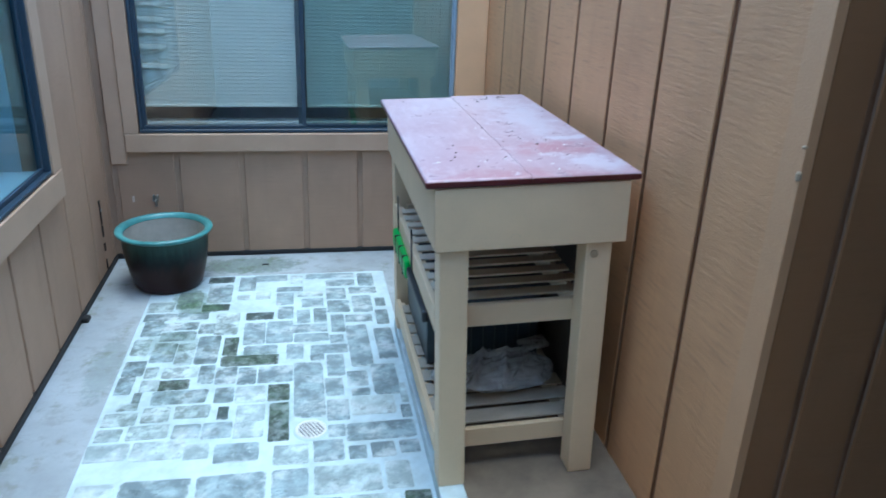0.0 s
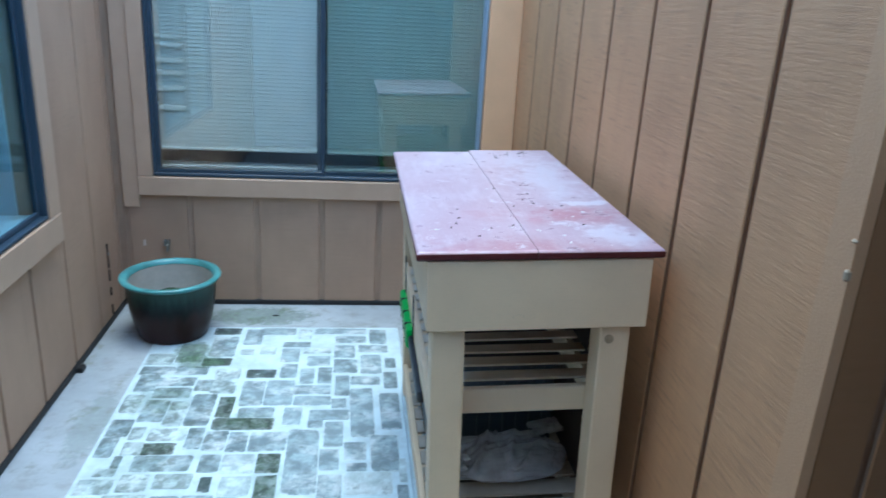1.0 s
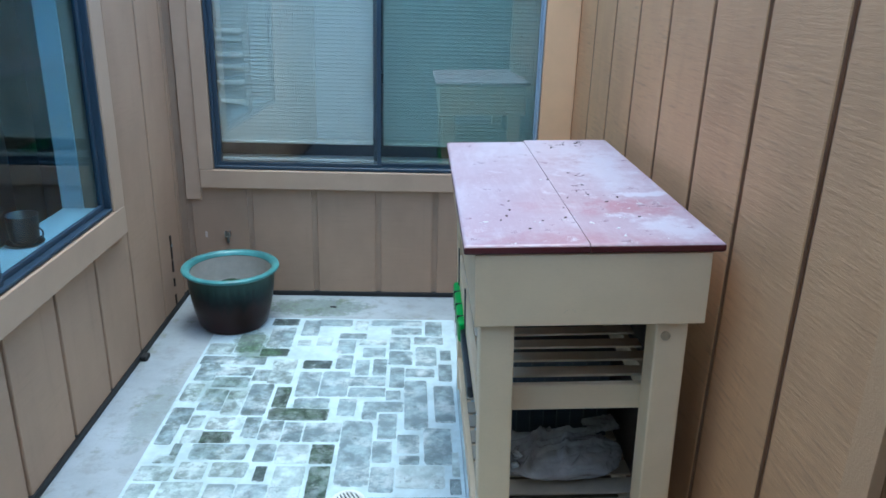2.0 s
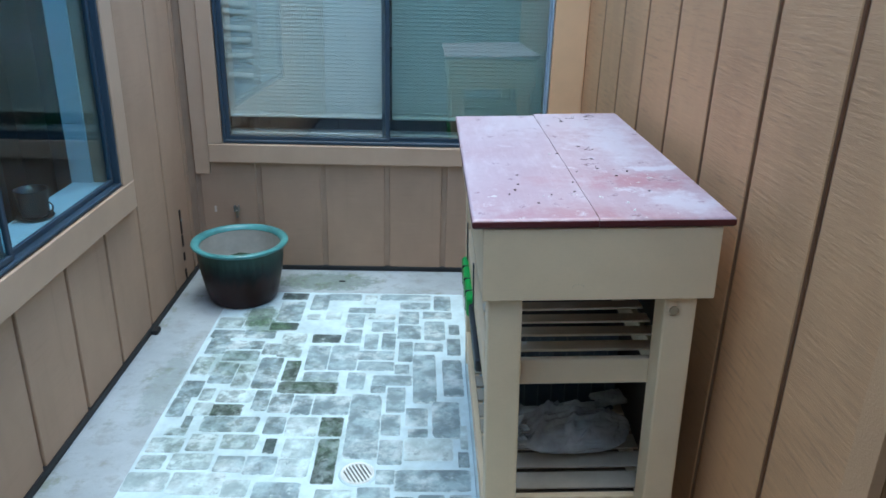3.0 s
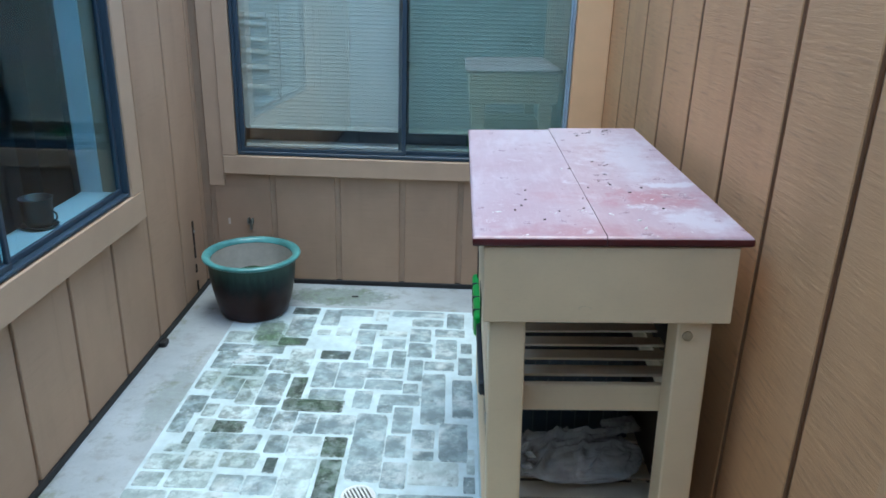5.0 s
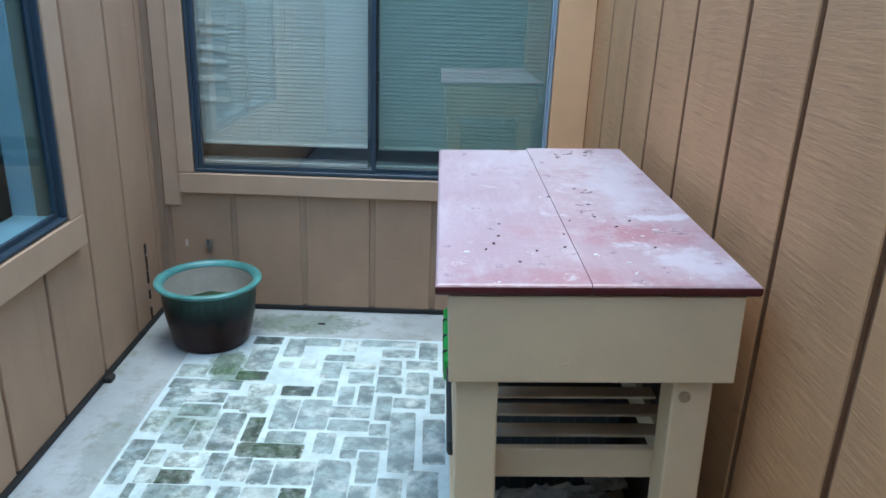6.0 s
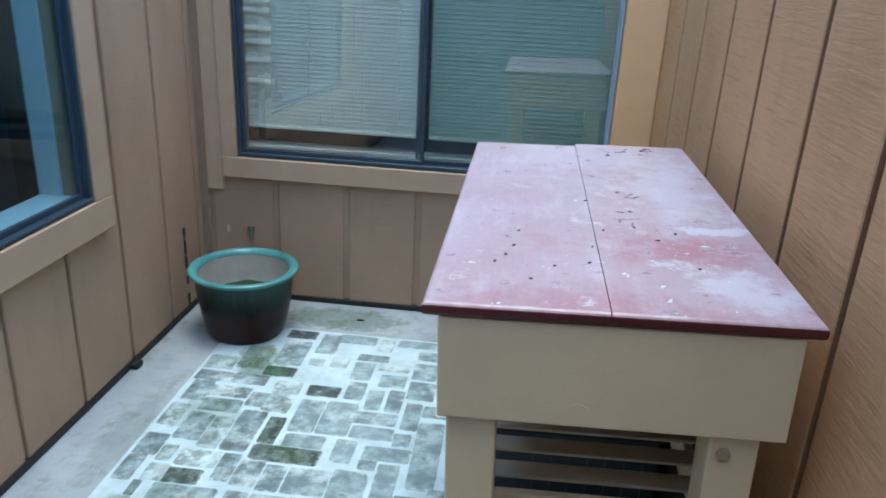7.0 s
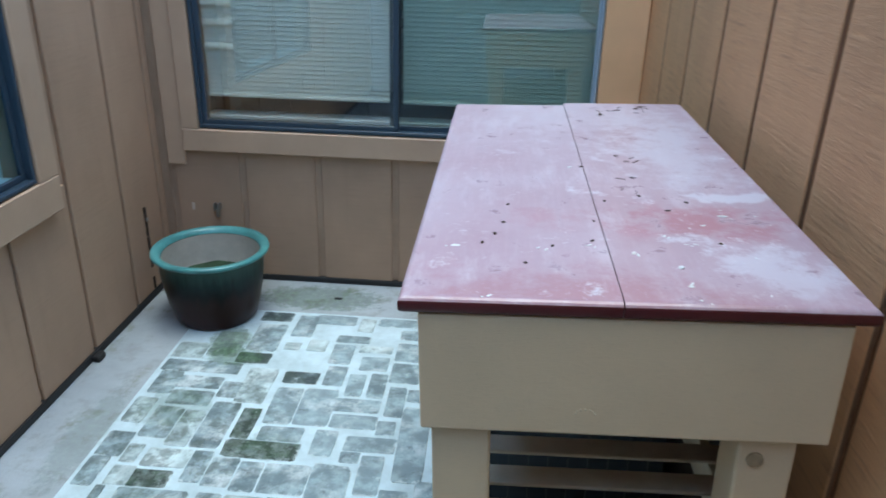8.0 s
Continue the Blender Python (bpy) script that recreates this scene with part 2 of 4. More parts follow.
def bench_top_paint():
    """Faded red paint, chalky white where it has worn, redder where it was rubbed."""
    mat, n, l, b = node_material("faded_red_paint")
    v = coords(n, l, (1, 1, 1))
    grain = noise_node(n, l, coords(n, l, (30, 1.6, 30)), 3.0, 5, 0.6)
    big, mid = noise_node(n, l, v, 3.2, 6, 0.65), noise_node(n, l, v, 17, 12, 0.74)
    c = ramp(n, l, big, [(0.3, (0.375, 0.245, 0.275)), (0.7, (0.465, 0.365, 0.41))])
    c = mix(n, l, times(n, l, grey(n, l, grain, 0.45, 0.75), 0.22), c, (0.54, 0.43, 0.475))
    brush = noise_node(n, l, coords(n, l, (5, 1.2, 5)), 4.0, 6, 0.7)
    c = mix(n, l, times(n, l, grey(n, l, brush, 0.48, 0.70), 0.6), c, (0.56, 0.475, 0.52))

    def spot(x, y, rx, ry):
        tc, mp, g = n.new("ShaderNodeTexCoord"), n.new("ShaderNodeMapping"), n.new("ShaderNodeTexGradient")
        mp.vector_type = "TEXTURE"
        mp.inputs["Location"].default_value, mp.inputs["Scale"].default_value = (x, y, 0.9), (rx, ry, 1)
        g.gradient_type = "SPHERICAL"
        l.new(tc.outputs["Object"], mp.inputs[0])
        l.new(mp.outputs[0], g.inputs[0])
        return g.outputs["Fac"]

    def worn(fac, lo, hi, strength, colour, c):
        add = n.new("ShaderNodeMath")
        add.operation = "MULTIPLY_ADD"
        l.new(mid, add.inputs[0])
        add.inputs[1].default_value = 3.4
        l.new(fac, add.inputs[2])
        return mix(n, l, times(n, l, grey(n, l, add.outputs[0], lo + 0.5, hi + 0.45), strength), c, colour)

    chalk = (0.60, 0.56, 0.605)
    c = worn(spot(0.02, 0.40, 0.42, 0.42), 1.35, 2.3, 0.55, (0.57, 0.50, 0.55), c)
    c = worn(spot(0.16, 0.14, 0.17, 0.48), 1.45, 2.2, 0.62, (0.585, 0.54, 0.59), c)
    c = worn(spot(-0.09, -0.25, 0.14, 0.09), 1.55, 2.3, 0.4, (0.39, 0.185, 0.20), c)
    c = worn(spot(-0.05, -0.51, 0.62, 0.15), 1.50, 2.4, 0.65, (0.35, 0.16, 0.175), c)
    c = worn(spot(0.14, -0.262, 0.22, 0.11), 1.42, 2.1, 0.75, (0.38, 0.165, 0.19), c)
    c = worn(spot(0.21, -0.15, 0.13, 0.035), 1.45, 1.9, 0.8, chalk, c)
    c = worn(spot(0.19, -0.43, 0.15, 0.12), 1.48, 2.05, 0.66, chalk, c)
    c = worn(spot(0.10, -0.33, 0.07, 0.04), 1.60, 2.0, 0.7, chalk, c)
    flecks = noise_node(n, l, v, 48, 6, 0.7)
    c = mix(n, l, times(n, l, grey(n, l, flecks, 0.64, 0.70), 0.5), c, chalk)
    c = mix(n, l, times(n, l, grey(n, l, flecks, 0.33, 0.28), 0.35), c, (0.27, 0.12, 0.135))
    l.new(c, b.inputs["Base Color"])
    rough = ramp(n, l, mid, [(0.3, (0.24, 0.24, 0.24)), (0.7, (0.42, 0.42, 0.42))])
    l.new(rough, b.inputs["Roughness"])
    bump(n, l, b, mix(n, l, 0.5, grain, mid), 0.35, 0.0012)
    return mat


bench_red = bench_top_paint()
edge_red = plain_paint("dark_red_edge", (0.095, 0.015, 0.017), 0.4, 0.15, 8)


def glaze():
    """Teal glaze that runs down into dark brown."""
    mat, n, l, b = node_material("teal_brown_glaze")
    tc, sep = n.new("ShaderNodeTexCoord"), n.new("ShaderNodeSeparateXYZ")
    l.new(tc.outputs["Object"], sep.inputs[0])
    run = noise_node(n, l, coords(n, l, (26, 26, 2.5)), 1.6, 5, 0.6)
    add = n.new("ShaderNodeMath")
    add.operation = "MULTIPLY_ADD"
    l.new(run, add.inputs[0])
    add.inputs[1].default_value = 0.09
    l.new(sep.outputs["Z"], add.inputs[2])
    c = ramp(n, l, add.outputs[0], [(0.06, (0.030, 0.010, 0.009)), (0.165, (0.026, 0.012, 0.011)), (0.205, (0.008, 0.010, 0.011)), (0.245, (0.016, 0.034, 0.030)), (0.285, (0.042, 0.078, 0.066)), (0.32, (0.045, 0.11, 0.096))])
    c = mix(n, l, times(n, l, grey(n, l, noise_node(n, l, coords(n, l, (1, 1, 1)), 40, 4, 0.6), 0.5, 0.8), 0.4), c, (0.03, 0.02, 0.02))
    l.new(c, b.inputs["Base Color"])
    b.inputs["Roughness"].default_value = 0.3
    b.inputs["Specular IOR Level"].default_value = 0.18
    return mat


glaze_mat = glaze()
rim_mat = plain_paint("turquoise_glaze", (0.085, 0.25, 0.25), 0.28, 0.35, 10)
clay_mat = plain_paint("pale_clay", (0.42, 0.39, 0.34), 0.7, 0.15, 12)
soil_mat = plain_paint("mossy_soil", (0.022, 0.045, 0.018), 0.95, 0.5, 20, (1, 1, 1), 0.01)


def glass(name, tint, gloss_least=0.11):
    """Clear pane whose gloss grows towards a grazing view."""
    mat, n, l, b = node_material(name)
    n.remove(b)
    clear, gloss, m = n.new("ShaderNodeBsdfTransparent"), n.new("ShaderNodeBsdfGlossy"), n.new("ShaderNodeMixShader")
    edge, power, add = n.new("ShaderNodeLayerWeight"), n.new("ShaderNodeMath"), n.new("ShaderNodeMath")
    edge.inputs["Blend"].default_value = 0.5
    power.operation, add.operation = "POWER", "MULTIPLY_ADD"
    power.inputs[1].default_value, add.inputs[1].default_value, add.inputs[2].default_value = 4.5, 0.85, gloss_least
    clear.inputs["Color"].default_value = (*tint, 1)
    gloss.inputs["Roughness"].default_value = 0.012
    l.new(edge.outputs["Facing"], power.inputs[0])
    l.new(power.outputs[0], add.inputs[0])
    l.new(add.outputs[0], m.inputs[0])
    l.new(clear.outputs[0], m.inputs[1])
    l.new(gloss.outputs[0], m.inputs[2])
    l.new(m.outputs[0], n["Material Output"].inputs["Surface"])
    return mat


pane_clear, pane_screen = glass("window_glass", (0.97, 1.0, 0.97), 0.2), glass("screened_glass", (0.735, 0.825, 0.795), 0.17)
pane_blue = glass("bluish_window_glass", (0.76, 0.94, 1.0), 0.05)


def shell(name, base, rough, metal=0.0):
    mat, n, l, b = node_material(name)
    c = ramp(n, l, noise_node(n, l, coords(n, l, (1, 1, 1)), 25, 4, 0.6), [(0.3, tuple(k * 0.8 for k in base)), (0.7, base)])
    l.new(c, b.inputs["Base Color"])
    b.inputs["Roughness"].default_value, b.inputs["Metallic"].default_value = rough, metal
    return mat


green_plastic, black_plastic = shell("bright_green_plastic", (0.03, 0.42, 0.05), 0.35), shell("black_plastic", (0.012, 0.014, 0.02), 0.4)
navy_plastic, steel = shell("navy_plastic", (0.045, 0.068, 0.088), 0.5), shell("dull_steel", (0.4, 0.4, 0.38), 0.4, 1.0)
rust, white_plastic = shell("rusty_iron", (0.05, 0.03, 0.02), 0.8), shell("white_plastic", (0.75, 0.76, 0.74), 0.4)

# ---- walls ----
def board(wall, along, a, b, z0, z1, face, out, mat):
    """One siding board between two grooves; out is the way its face looks."""
    t = 0.012
    lo, hi = sorted((face, face - out * t))
    bm = box(a, b, lo, hi, z0, z1, 0.0025) if along == "x" else box(lo, hi, a, b, z0, z1, 0.0025)
    ob = part("siding_board", bm, mat, wall)
    ob.data.materials.append(groove_brown if mat == siding_side_lit else groove_tan)
    k = 0 if along == "x" else 1
    for p in ob.data.polygons:
        if abs(p.normal[k]) > 0.9:
            p.material_index = 1
    return ob


def wall_block(name, label, blocks, mat):
    wall = new(name)
    tagged(wall, label, "wall", kind="structure")
    for b in blocks:
        part("backing", box(*b), mat, wall)
    return wall


T, TW, G = 0.10, 0.068, 0.0088
# far wall, with the sliding window let into it
WX0, WX1, WZ0, WZ1 = -0.505, 0.966, 0.632, 1.90
yb = YB + 0.012
wall_north = wall_block("wall_north", "tan grooved plywood siding wall with a sliding window", [
    (XL - T, WX0, yb, yb + T, 0, H), (WX1, XR + T, yb, yb + T, 0, H), (WX0, WX1, yb, yb + T, 0, WZ0), (WX0, WX1, yb, yb + T, WZ1, H)], groove_tan)
edges = [XL + 0.012, -0.642, -0.360, -0.060, 0.240, 0.510, 0.815, XR - 0.012]
for a, b in zip(edges, edges[1:]):
    board(wall_north, "x", a + 0.012, b - 0.012, 0.022, WZ0 - 0.06 if b > WX0 and a < WX1 else H, YB, -1, siding_tan_dim)
    board(wall_north, "x", a + G, b - G, WZ1 + 0.06, H, YB, -1, siding_tan_dim) if b > WX0 and a < WX1 else None
# wall on the bench's side, up to its outer corner
YC = 1.562
xr = XR + 0.012
wall_east = wall_block("wall_east", "tan rough-sawn siding wall with dark brown grooves", [(xr, xr + T, YC + 0.013, yb, 0, H)], groove_brown)
edges = [YC + 0.064, 1.870, 2.174, 2.468, 2.786, 3.090, 3.395, 3.70, YB]
for a, b in zip(edges, edges[1:]):
    board(wall_east, "y", a + (0.011 if a > YC + 0.1 else -0.03), b - 0.011, 0.022, H, XR, -1, siding_side_lit)
part("corner_board", box(XR - 0.0007, XR + 0.02, YC, YC + 0.066, 0.01, H, 0.0006), corner_paint, wall_east)
for z, h in ((1.095, 0.018), (1.155, 0.006)):
    part("chip", box(XR - 0.0065, XR + 0.004, YC - 0.0015, YC + 0.009, z, z + h, 0.003), chip_wood, wall_east, "pale chipped wood")
# the return that turns away behind the corner, its shade put into the brown
wall_return = wall_block("wall_return", "grooved siding, entry shade put into its darker brown", [(XR + 0.021, 2.6, YC + 0.013, YC + T, 0, H)], groove_brown)
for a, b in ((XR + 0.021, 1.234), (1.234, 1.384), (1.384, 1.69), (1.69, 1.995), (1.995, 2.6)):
    board(wall_return, "x", a + (G if a > 1.2 else 0), b - G, 0.022, H, YC + 0.001, -1, siding_shaded)
# window side
LY0, LY1, LZ0, LZ1 = 1.72, 3.185, 0.668, 1.90
xl = XL - 0.012
wall_west = wall_block("wall_west", "tan grooved plywood siding wall with a sliding window", [
    (xl - TW, xl, LY1, yb, 0, H), (xl - TW, xl, -0.8, LY0, 0, H), (xl - TW, xl, LY0, LY1, 0, LZ0), (xl - TW, xl, LY0, LY1, LZ1, H)], groove_tan)
edges = [-0.8, -0.5, -0.25, 0.0, 0.31, 0.61, 0.91, 1.215, 1.52, 1.825, 2.14, 2.45, 2.757, 3.055, 3.362, 3.675, 3.955, YB]
for a, b in zip(edges, edges[1:]):
    under = b > LY0 and a < LY1
    board(wall_west, "y", a + G, b - G, 0.022, LZ0 - 0.06 if under else H, XL, 1, siding_tan_dim)
    if under:
        board(wall_west, "y", a + G, b - G, LZ1 + 0.06, H, XL, 1, siding_tan_dim)
# unseen closing wall, white to bounce light onto the bench front and panes
bounce_wall_south = wall_block("bounce_wall_south", "unseen pale wall added behind the entry to bounce light", [(XL - T, 2.6, -0.96, -0.8, 0, H), (2.6, 2.76, -0.96, YC + T, 0, H)], white_wall)
# soffit is unseen: its reach shades return and walls, its brown warms the bounce
part("soffit", box(XL - T, 2.76, -0.96, 0.80, H, H + 0.14), soffit_paint, None)
part("soffit_shade_board", box(XR + 0.03, 2.76, 0.80, YC + T, H, H + 0.14), soffit_paint, bpy.data.objects["soffit"])
tagged(bpy.data.objects["soffit"], "unseen brown soffit added to shade the entry", "soffit", kind="structure")
tagged(part("roof_east", box(XR + 0.03, 2.76, YC + T, YB + T, H, H + 0.14), soffit_paint), "brown roof over the house beside the court", "roof", kind="structure")
for name, b in (("flashing_north", (XL, XR, YB - 0.006, yb, 0.001, 0.024)), ("flashing_west", (xl, XL + 0.008, -0.8, YB - 0.006, 0.001, 0.026)), ("flashing_east", (XR - 0.004, xr, YC + 0.08, YB - 0.006, 0.001, 0.022))):
    tagged(part(name, box(*b, 0.002), black_gap), "black strip in the gap under the siding", "trim", kind="structure")


# ---- windows ----
def sliding_window(name, label, to_world, w0, w1, z0, z1, split, panes, right=0.098, thin=False, f=0.022, s=0.022, depth=0.05, sash=(0.002, 0.026), st=0.011, c=0.098, drop=0.11, proud=0.026, lean=0.0):
    """Built facing -y at y = 0 and set in place by to_world."""
    win = new(name)
    tagged(win, label, "window", kind="structure")
    win.matrix_basis = to_world
    part("casing", box(w0 - c, w1 + right, -proud, 0.0, z0 - drop, z0 - 0.004, 0.004), casing_tan, win)
    part("casing", box(w0 - c, w1 + right, -proud, 0.0, z1 + 0.004, z1 + c, 0.004), casing_tan, win)
    part("casing", box(w0 - c, w0 - 0.004, 0.001 - proud, 0.0, z0 - 0.004, z1 + 0.004, 0.003), casing_tan, win)
    part("casing", box(w1 + 0.004, w1 + right, 0.001 - proud, 0.0, z0 - 0.004, z1 + 0.004, 0.003), casing_lit if thin else casing_tan, win)
    part("window_frame", box(w0, w1, 0.006 - proud, depth, z0, z0 + f, 0.002), aluminium, win)
    part("window_frame", box(w0, w1, 0.006 - proud, depth, z1 - f, z1, 0.002), aluminium, win)
    part("window_frame", box(w0, w0 + f, 0.007 - proud, depth, z0 + f, z1 - f, 0.002), aluminium, win)
    part("window_frame", box(w1 - (0.008 if thin else f), w1, 0.007 - proud, depth, z0 + f, z1 - f, 0.002), pale_alu if thin else aluminium, win)
    for i, (a, b) in enumerate(((w0 + f, split + 0.018), (split - 0.018, w1 - f))):
        y = sash[i]
        part("sash_rail", box(a, b, y - st, y + st, z0 + f, z0 + f + s, 0.002), aluminium, win)
        part("sash_rail", box(a, b, y - st, y + st, z1 - f - s, z1 - f, 0.002), aluminium, win)
        part("sash_stile", box(a, a + s, y - st, y + st, z0 + f + s, z1 - f - s, 0.002), aluminium, win)
        bare = thin and i
        b = w1 - 0.008 if bare else b
        sb = 0.007 if bare else s
        part("sash_stile", box(b - sb, b, y - st, y + st, z0 + f + s, z1 - f - s, 0.002), pale_alu if bare else aluminium, win)
        pane = part("pane", box(a + s - 0.004, b - sb + 0.004, y, y + 0.004, z0 + f + s - 0.004, z1 - f - s + 0.004), panes[i], win)
        pane.visible_shadow = False
        if lean:
            zm = (z0 + z1) / 2
            pane.matrix_basis = Matrix.Translation((0, y + 0.002, zm)) @ pose(0, 0, 0, lean) @ Matrix.Translation((0, -y - 0.002, -zm))
    return win


window_1 = sliding_window("window_1", "blue-grey aluminium sliding window in a tan wooden casing", pose(0, YB, 0), WX0, WX1, WZ0, WZ1, 0.236, (pane_clear, pane_screen), XR - WX1 - 0.002, True, f=0.015, s=0.019, c=0.07, drop=0.092, lean=-1.1)
# seen from the court, the west window runs from the entry towards the corner
window_2 = sliding_window("window_2", "dark aluminium sliding window in a tan wooden casing", pose(XL, 0, 0, 0, 0, 90), LY0, LY1, LZ0, LZ1, 2.455, (pane_blue, pane_blue), f=0.012, s=0.018, depth=0.016, sash=(-0.016, -0.002), st=0.006, proud=0.036)
part("cover_strip", box(-0.648, WX0 - 0.0715, -0.012 + YB, YB, 0.480, H, 0.003), casing_tan, wall_north)

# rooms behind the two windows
wall_block("wall_room_north", "room behind the far window, dimness put into its dark grey", [
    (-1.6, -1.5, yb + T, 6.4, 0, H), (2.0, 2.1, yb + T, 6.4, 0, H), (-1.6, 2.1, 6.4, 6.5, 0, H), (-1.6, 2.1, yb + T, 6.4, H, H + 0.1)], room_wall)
tagged(part("floor_room_north", box(-1.6, 2.1, yb + T, 6.4, -0.05, 0.0), room_floor), "carpet in the far room, darkened for the dim indoors", "floor", kind="structure")
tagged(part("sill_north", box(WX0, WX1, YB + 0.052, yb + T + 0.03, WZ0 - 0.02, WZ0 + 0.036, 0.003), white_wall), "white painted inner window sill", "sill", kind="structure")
wall_block("wall_room_west", "room behind the side window, dimness put into its dark blue-grey", [
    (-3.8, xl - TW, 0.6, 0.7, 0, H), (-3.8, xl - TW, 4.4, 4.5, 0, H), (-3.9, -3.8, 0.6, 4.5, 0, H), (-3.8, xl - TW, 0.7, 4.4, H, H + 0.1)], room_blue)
tagged(part("floor_room_west", box(-3.8, xl - TW, 0.7, 4.4, -0.05, 0.0), room_floor), "carpet in the side room, darkened for the dim indoors", "floor", kind="structure")
tagged(part("sill_west", box(XL - 0.14, XL - 0.018, LY0, LY1, LZ0 - 0.02, LZ0 + 0.012, 0.003), white_wall), "white painted deep inner window sill", "sill", kind="structure")
tagged(part("jamb_west", box(XL - 0.14, xl - TW + 0.012, LY1 - 0.010, LY1 + 0.004, LZ0 + 0.012, LZ1 - 0.001), white_wall), "white painted window jamb", "jamb", kind="structure")

# ---- blinds and what stands inside ----
def venetian(x0, x1, bottom, top, y, label, bent=0):
    blind = new("venetian_blind")
    blind.matrix_basis = pose((x0 + x1) / 2, y, bottom)
    tagged(blind, label, "blind", "blinds in the far window")
    w, h = x1 - x0, top - bottom
    part("head_rail", box(-w / 2, w / 2, -0.014, 0.014, h - 0.03, h, 0.002), blind_white, blind)
    part("bottom_rail", box(-w / 2, w / 2, -0.012, 0.012, 0, 0.012, 0.003), blind_white, blind)

    def slat_mesh(a, b):
        bm = bmesh.new()
        rows = []
        for k in range(5):
            u = k / 4 - 0.5
            yy, zz = u * 0.0262, 0.003 * (1 - 4 * u * u)
            c, s = math.cos(radians(71)), math.sin(radians(71))
            rows.append([bm.verts.new((xx, yy * c - zz * s, yy * s + zz * c)) for xx in (a, b)])
        for r, q in zip(rows, rows[1:]):
            bm.faces.new((r[0], r[1], q[1], q[0]))
        return mesh_of("slat", bm, blind_white, True)

    whole, short = slat_mesh(-w / 2, w / 2), slat_mesh(-w / 2 + 0.118, w / 2)
    end = slat_mesh(-0.06, 0.06)
    count = int((h - 0.05) / 0.0172)
    rnd = random.Random(5)
    for i in range(count):
        z = 0.022 + i * 0.0172
        broken = bent and z < 0.51
        shared("slat", short if broken else whole, blind, pose(0, 0, z, rnd.uniform(-1.5, 1.5), rnd.uniform(-0.05, 0.05), 0))
        if broken:
            # the bent ends lie flat over one another and gape at a few breaks
            gape = any(0 <= z - at < 0.0172 for at in (0.184, 0.265, 0.335, 0.395, 0.455, 0.492))
            shared("slat", end, blind, pose(-w / 2 + 0.058, -0.007 if gape else 0.0, z - (0.003 if gape else 0.0), -13 if gape else rnd.uniform(5, 10), (1.5 if i % 3 else -2.0) if gape else 0.3, 0))
    for x in (-w / 2 + 0.125, w / 2 - 0.16, 0.0):
        part("cord", box(x - 0.001, x + 0.001, -0.013, -0.011, 0.0, h - 0.03), blind_white, blind)
    return blind


venetian(-0.486, 0.214, 0.737, 1.99, YB + 0.072, "white venetian blind with bent slats at one end", 1)
venetian(0.262, 0.958, 0.735, 1.99, YB + 0.072, "white venetian blind, lowered and closed")

# a cup-shaped dark pot on a saucer on the west sill
planter = new("sill_pot")
planter.matrix_basis = pose(-0.762, 2.80, LZ0 + 0.012) @ Matrix.Scale(0.66, 4)
tagged(planter, "small black pot on a saucer on the white sill", "pot")
part("saucer", lathe([(0, 0.0), (0.055, 0.0), (0.082, 0.012), (0.080, 0.015), (0.05, 0.006), (0, 0.006)], 32), black_plastic, planter, smooth=True)
part("bowl", lathe([(0, 0.008), (0.05, 0.008), (0.062, 0.03), (0.070, 0.135), (0.074, 0.14), (0.066, 0.14), (0.058, 0.05), (0, 0.04)], 32), black_plastic, planter, smooth=True)
bm = bmesh.new()
ring = []
for i in range(13):
    a = math.pi * (i / 12) - math.pi / 2
    cx, cz = 0.062 + 0.024 * math.cos(a), 0.055 + 0.024 * math.sin(a)
    ring.append([bm.verts.new((cx + 0.004 * math.cos(a) * math.cos(b), 0.004 * math.sin(b), cz + 0.004 * math.sin(a) * math.cos(b))) for b in [k * math.pi / 3 for k in range(6)]])
for r, q in zip(ring, ring[1:]):
    for k in range(6):
        bm.faces.new((r[k], r[(k + 1) % 6], q[(k + 1) % 6], q[k]))
part("handle", bm, black_plastic, planter, smooth=True)

# low furniture seen dimly through the panes
wood_dark = plain_paint("dark_wood", (0.055, 0.045, 0.045), 0.45, 0.2, 5, (1, 30, 30))


def cabinet(m, w, d, h, label):
    cab = new("sideboard")
    cab.matrix_basis = m
    tagged(cab, label, "sideboard")
    part("carcass", box(-w / 2, w / 2, -d / 2, d / 2, 0.06, h - 0.03, 0.004), wood_dark, cab)
    part("plinth", box(-w / 2 + 0.03, w / 2 - 0.03, -d / 2 + 0.03, d / 2 - 0.03, 0, 0.06), wood_dark, cab)
    part("cabinet_top", box(-w / 2 - 0.02, w / 2 + 0.02, -d / 2 - 0.02, d / 2 + 0.02, h - 0.03, h, 0.006), wood_dark, cab)
    for i in range(3):
        a = -w / 2 + 0.02 + i * (w - 0.04) / 3
        door = part("cabinet_door", box(a + 0.005, a + (w - 0.04) / 3 - 0.005, -d / 2 - 0.018, -d / 2, 0.09, h - 0.06, 0.004), wood_dark, cab)
        part("knob", box(a + 0.06, a + 0.08, -d / 2 - 0.035, -d / 2 - 0.018, h * 0.6, h * 0.6 + 0.02, 0.005), steel, door)
    return cab


cabinet(pose(0.2, 6.1, 0), 2.4, 0.5, 0.8, "dark wooden sideboard at the room's far wall")
cabinet(pose(-3.4, 2.9, 0, 0, 0, 90), 2.0, 0.5, 0.85, "dark wooden sideboard at the side room's wall")

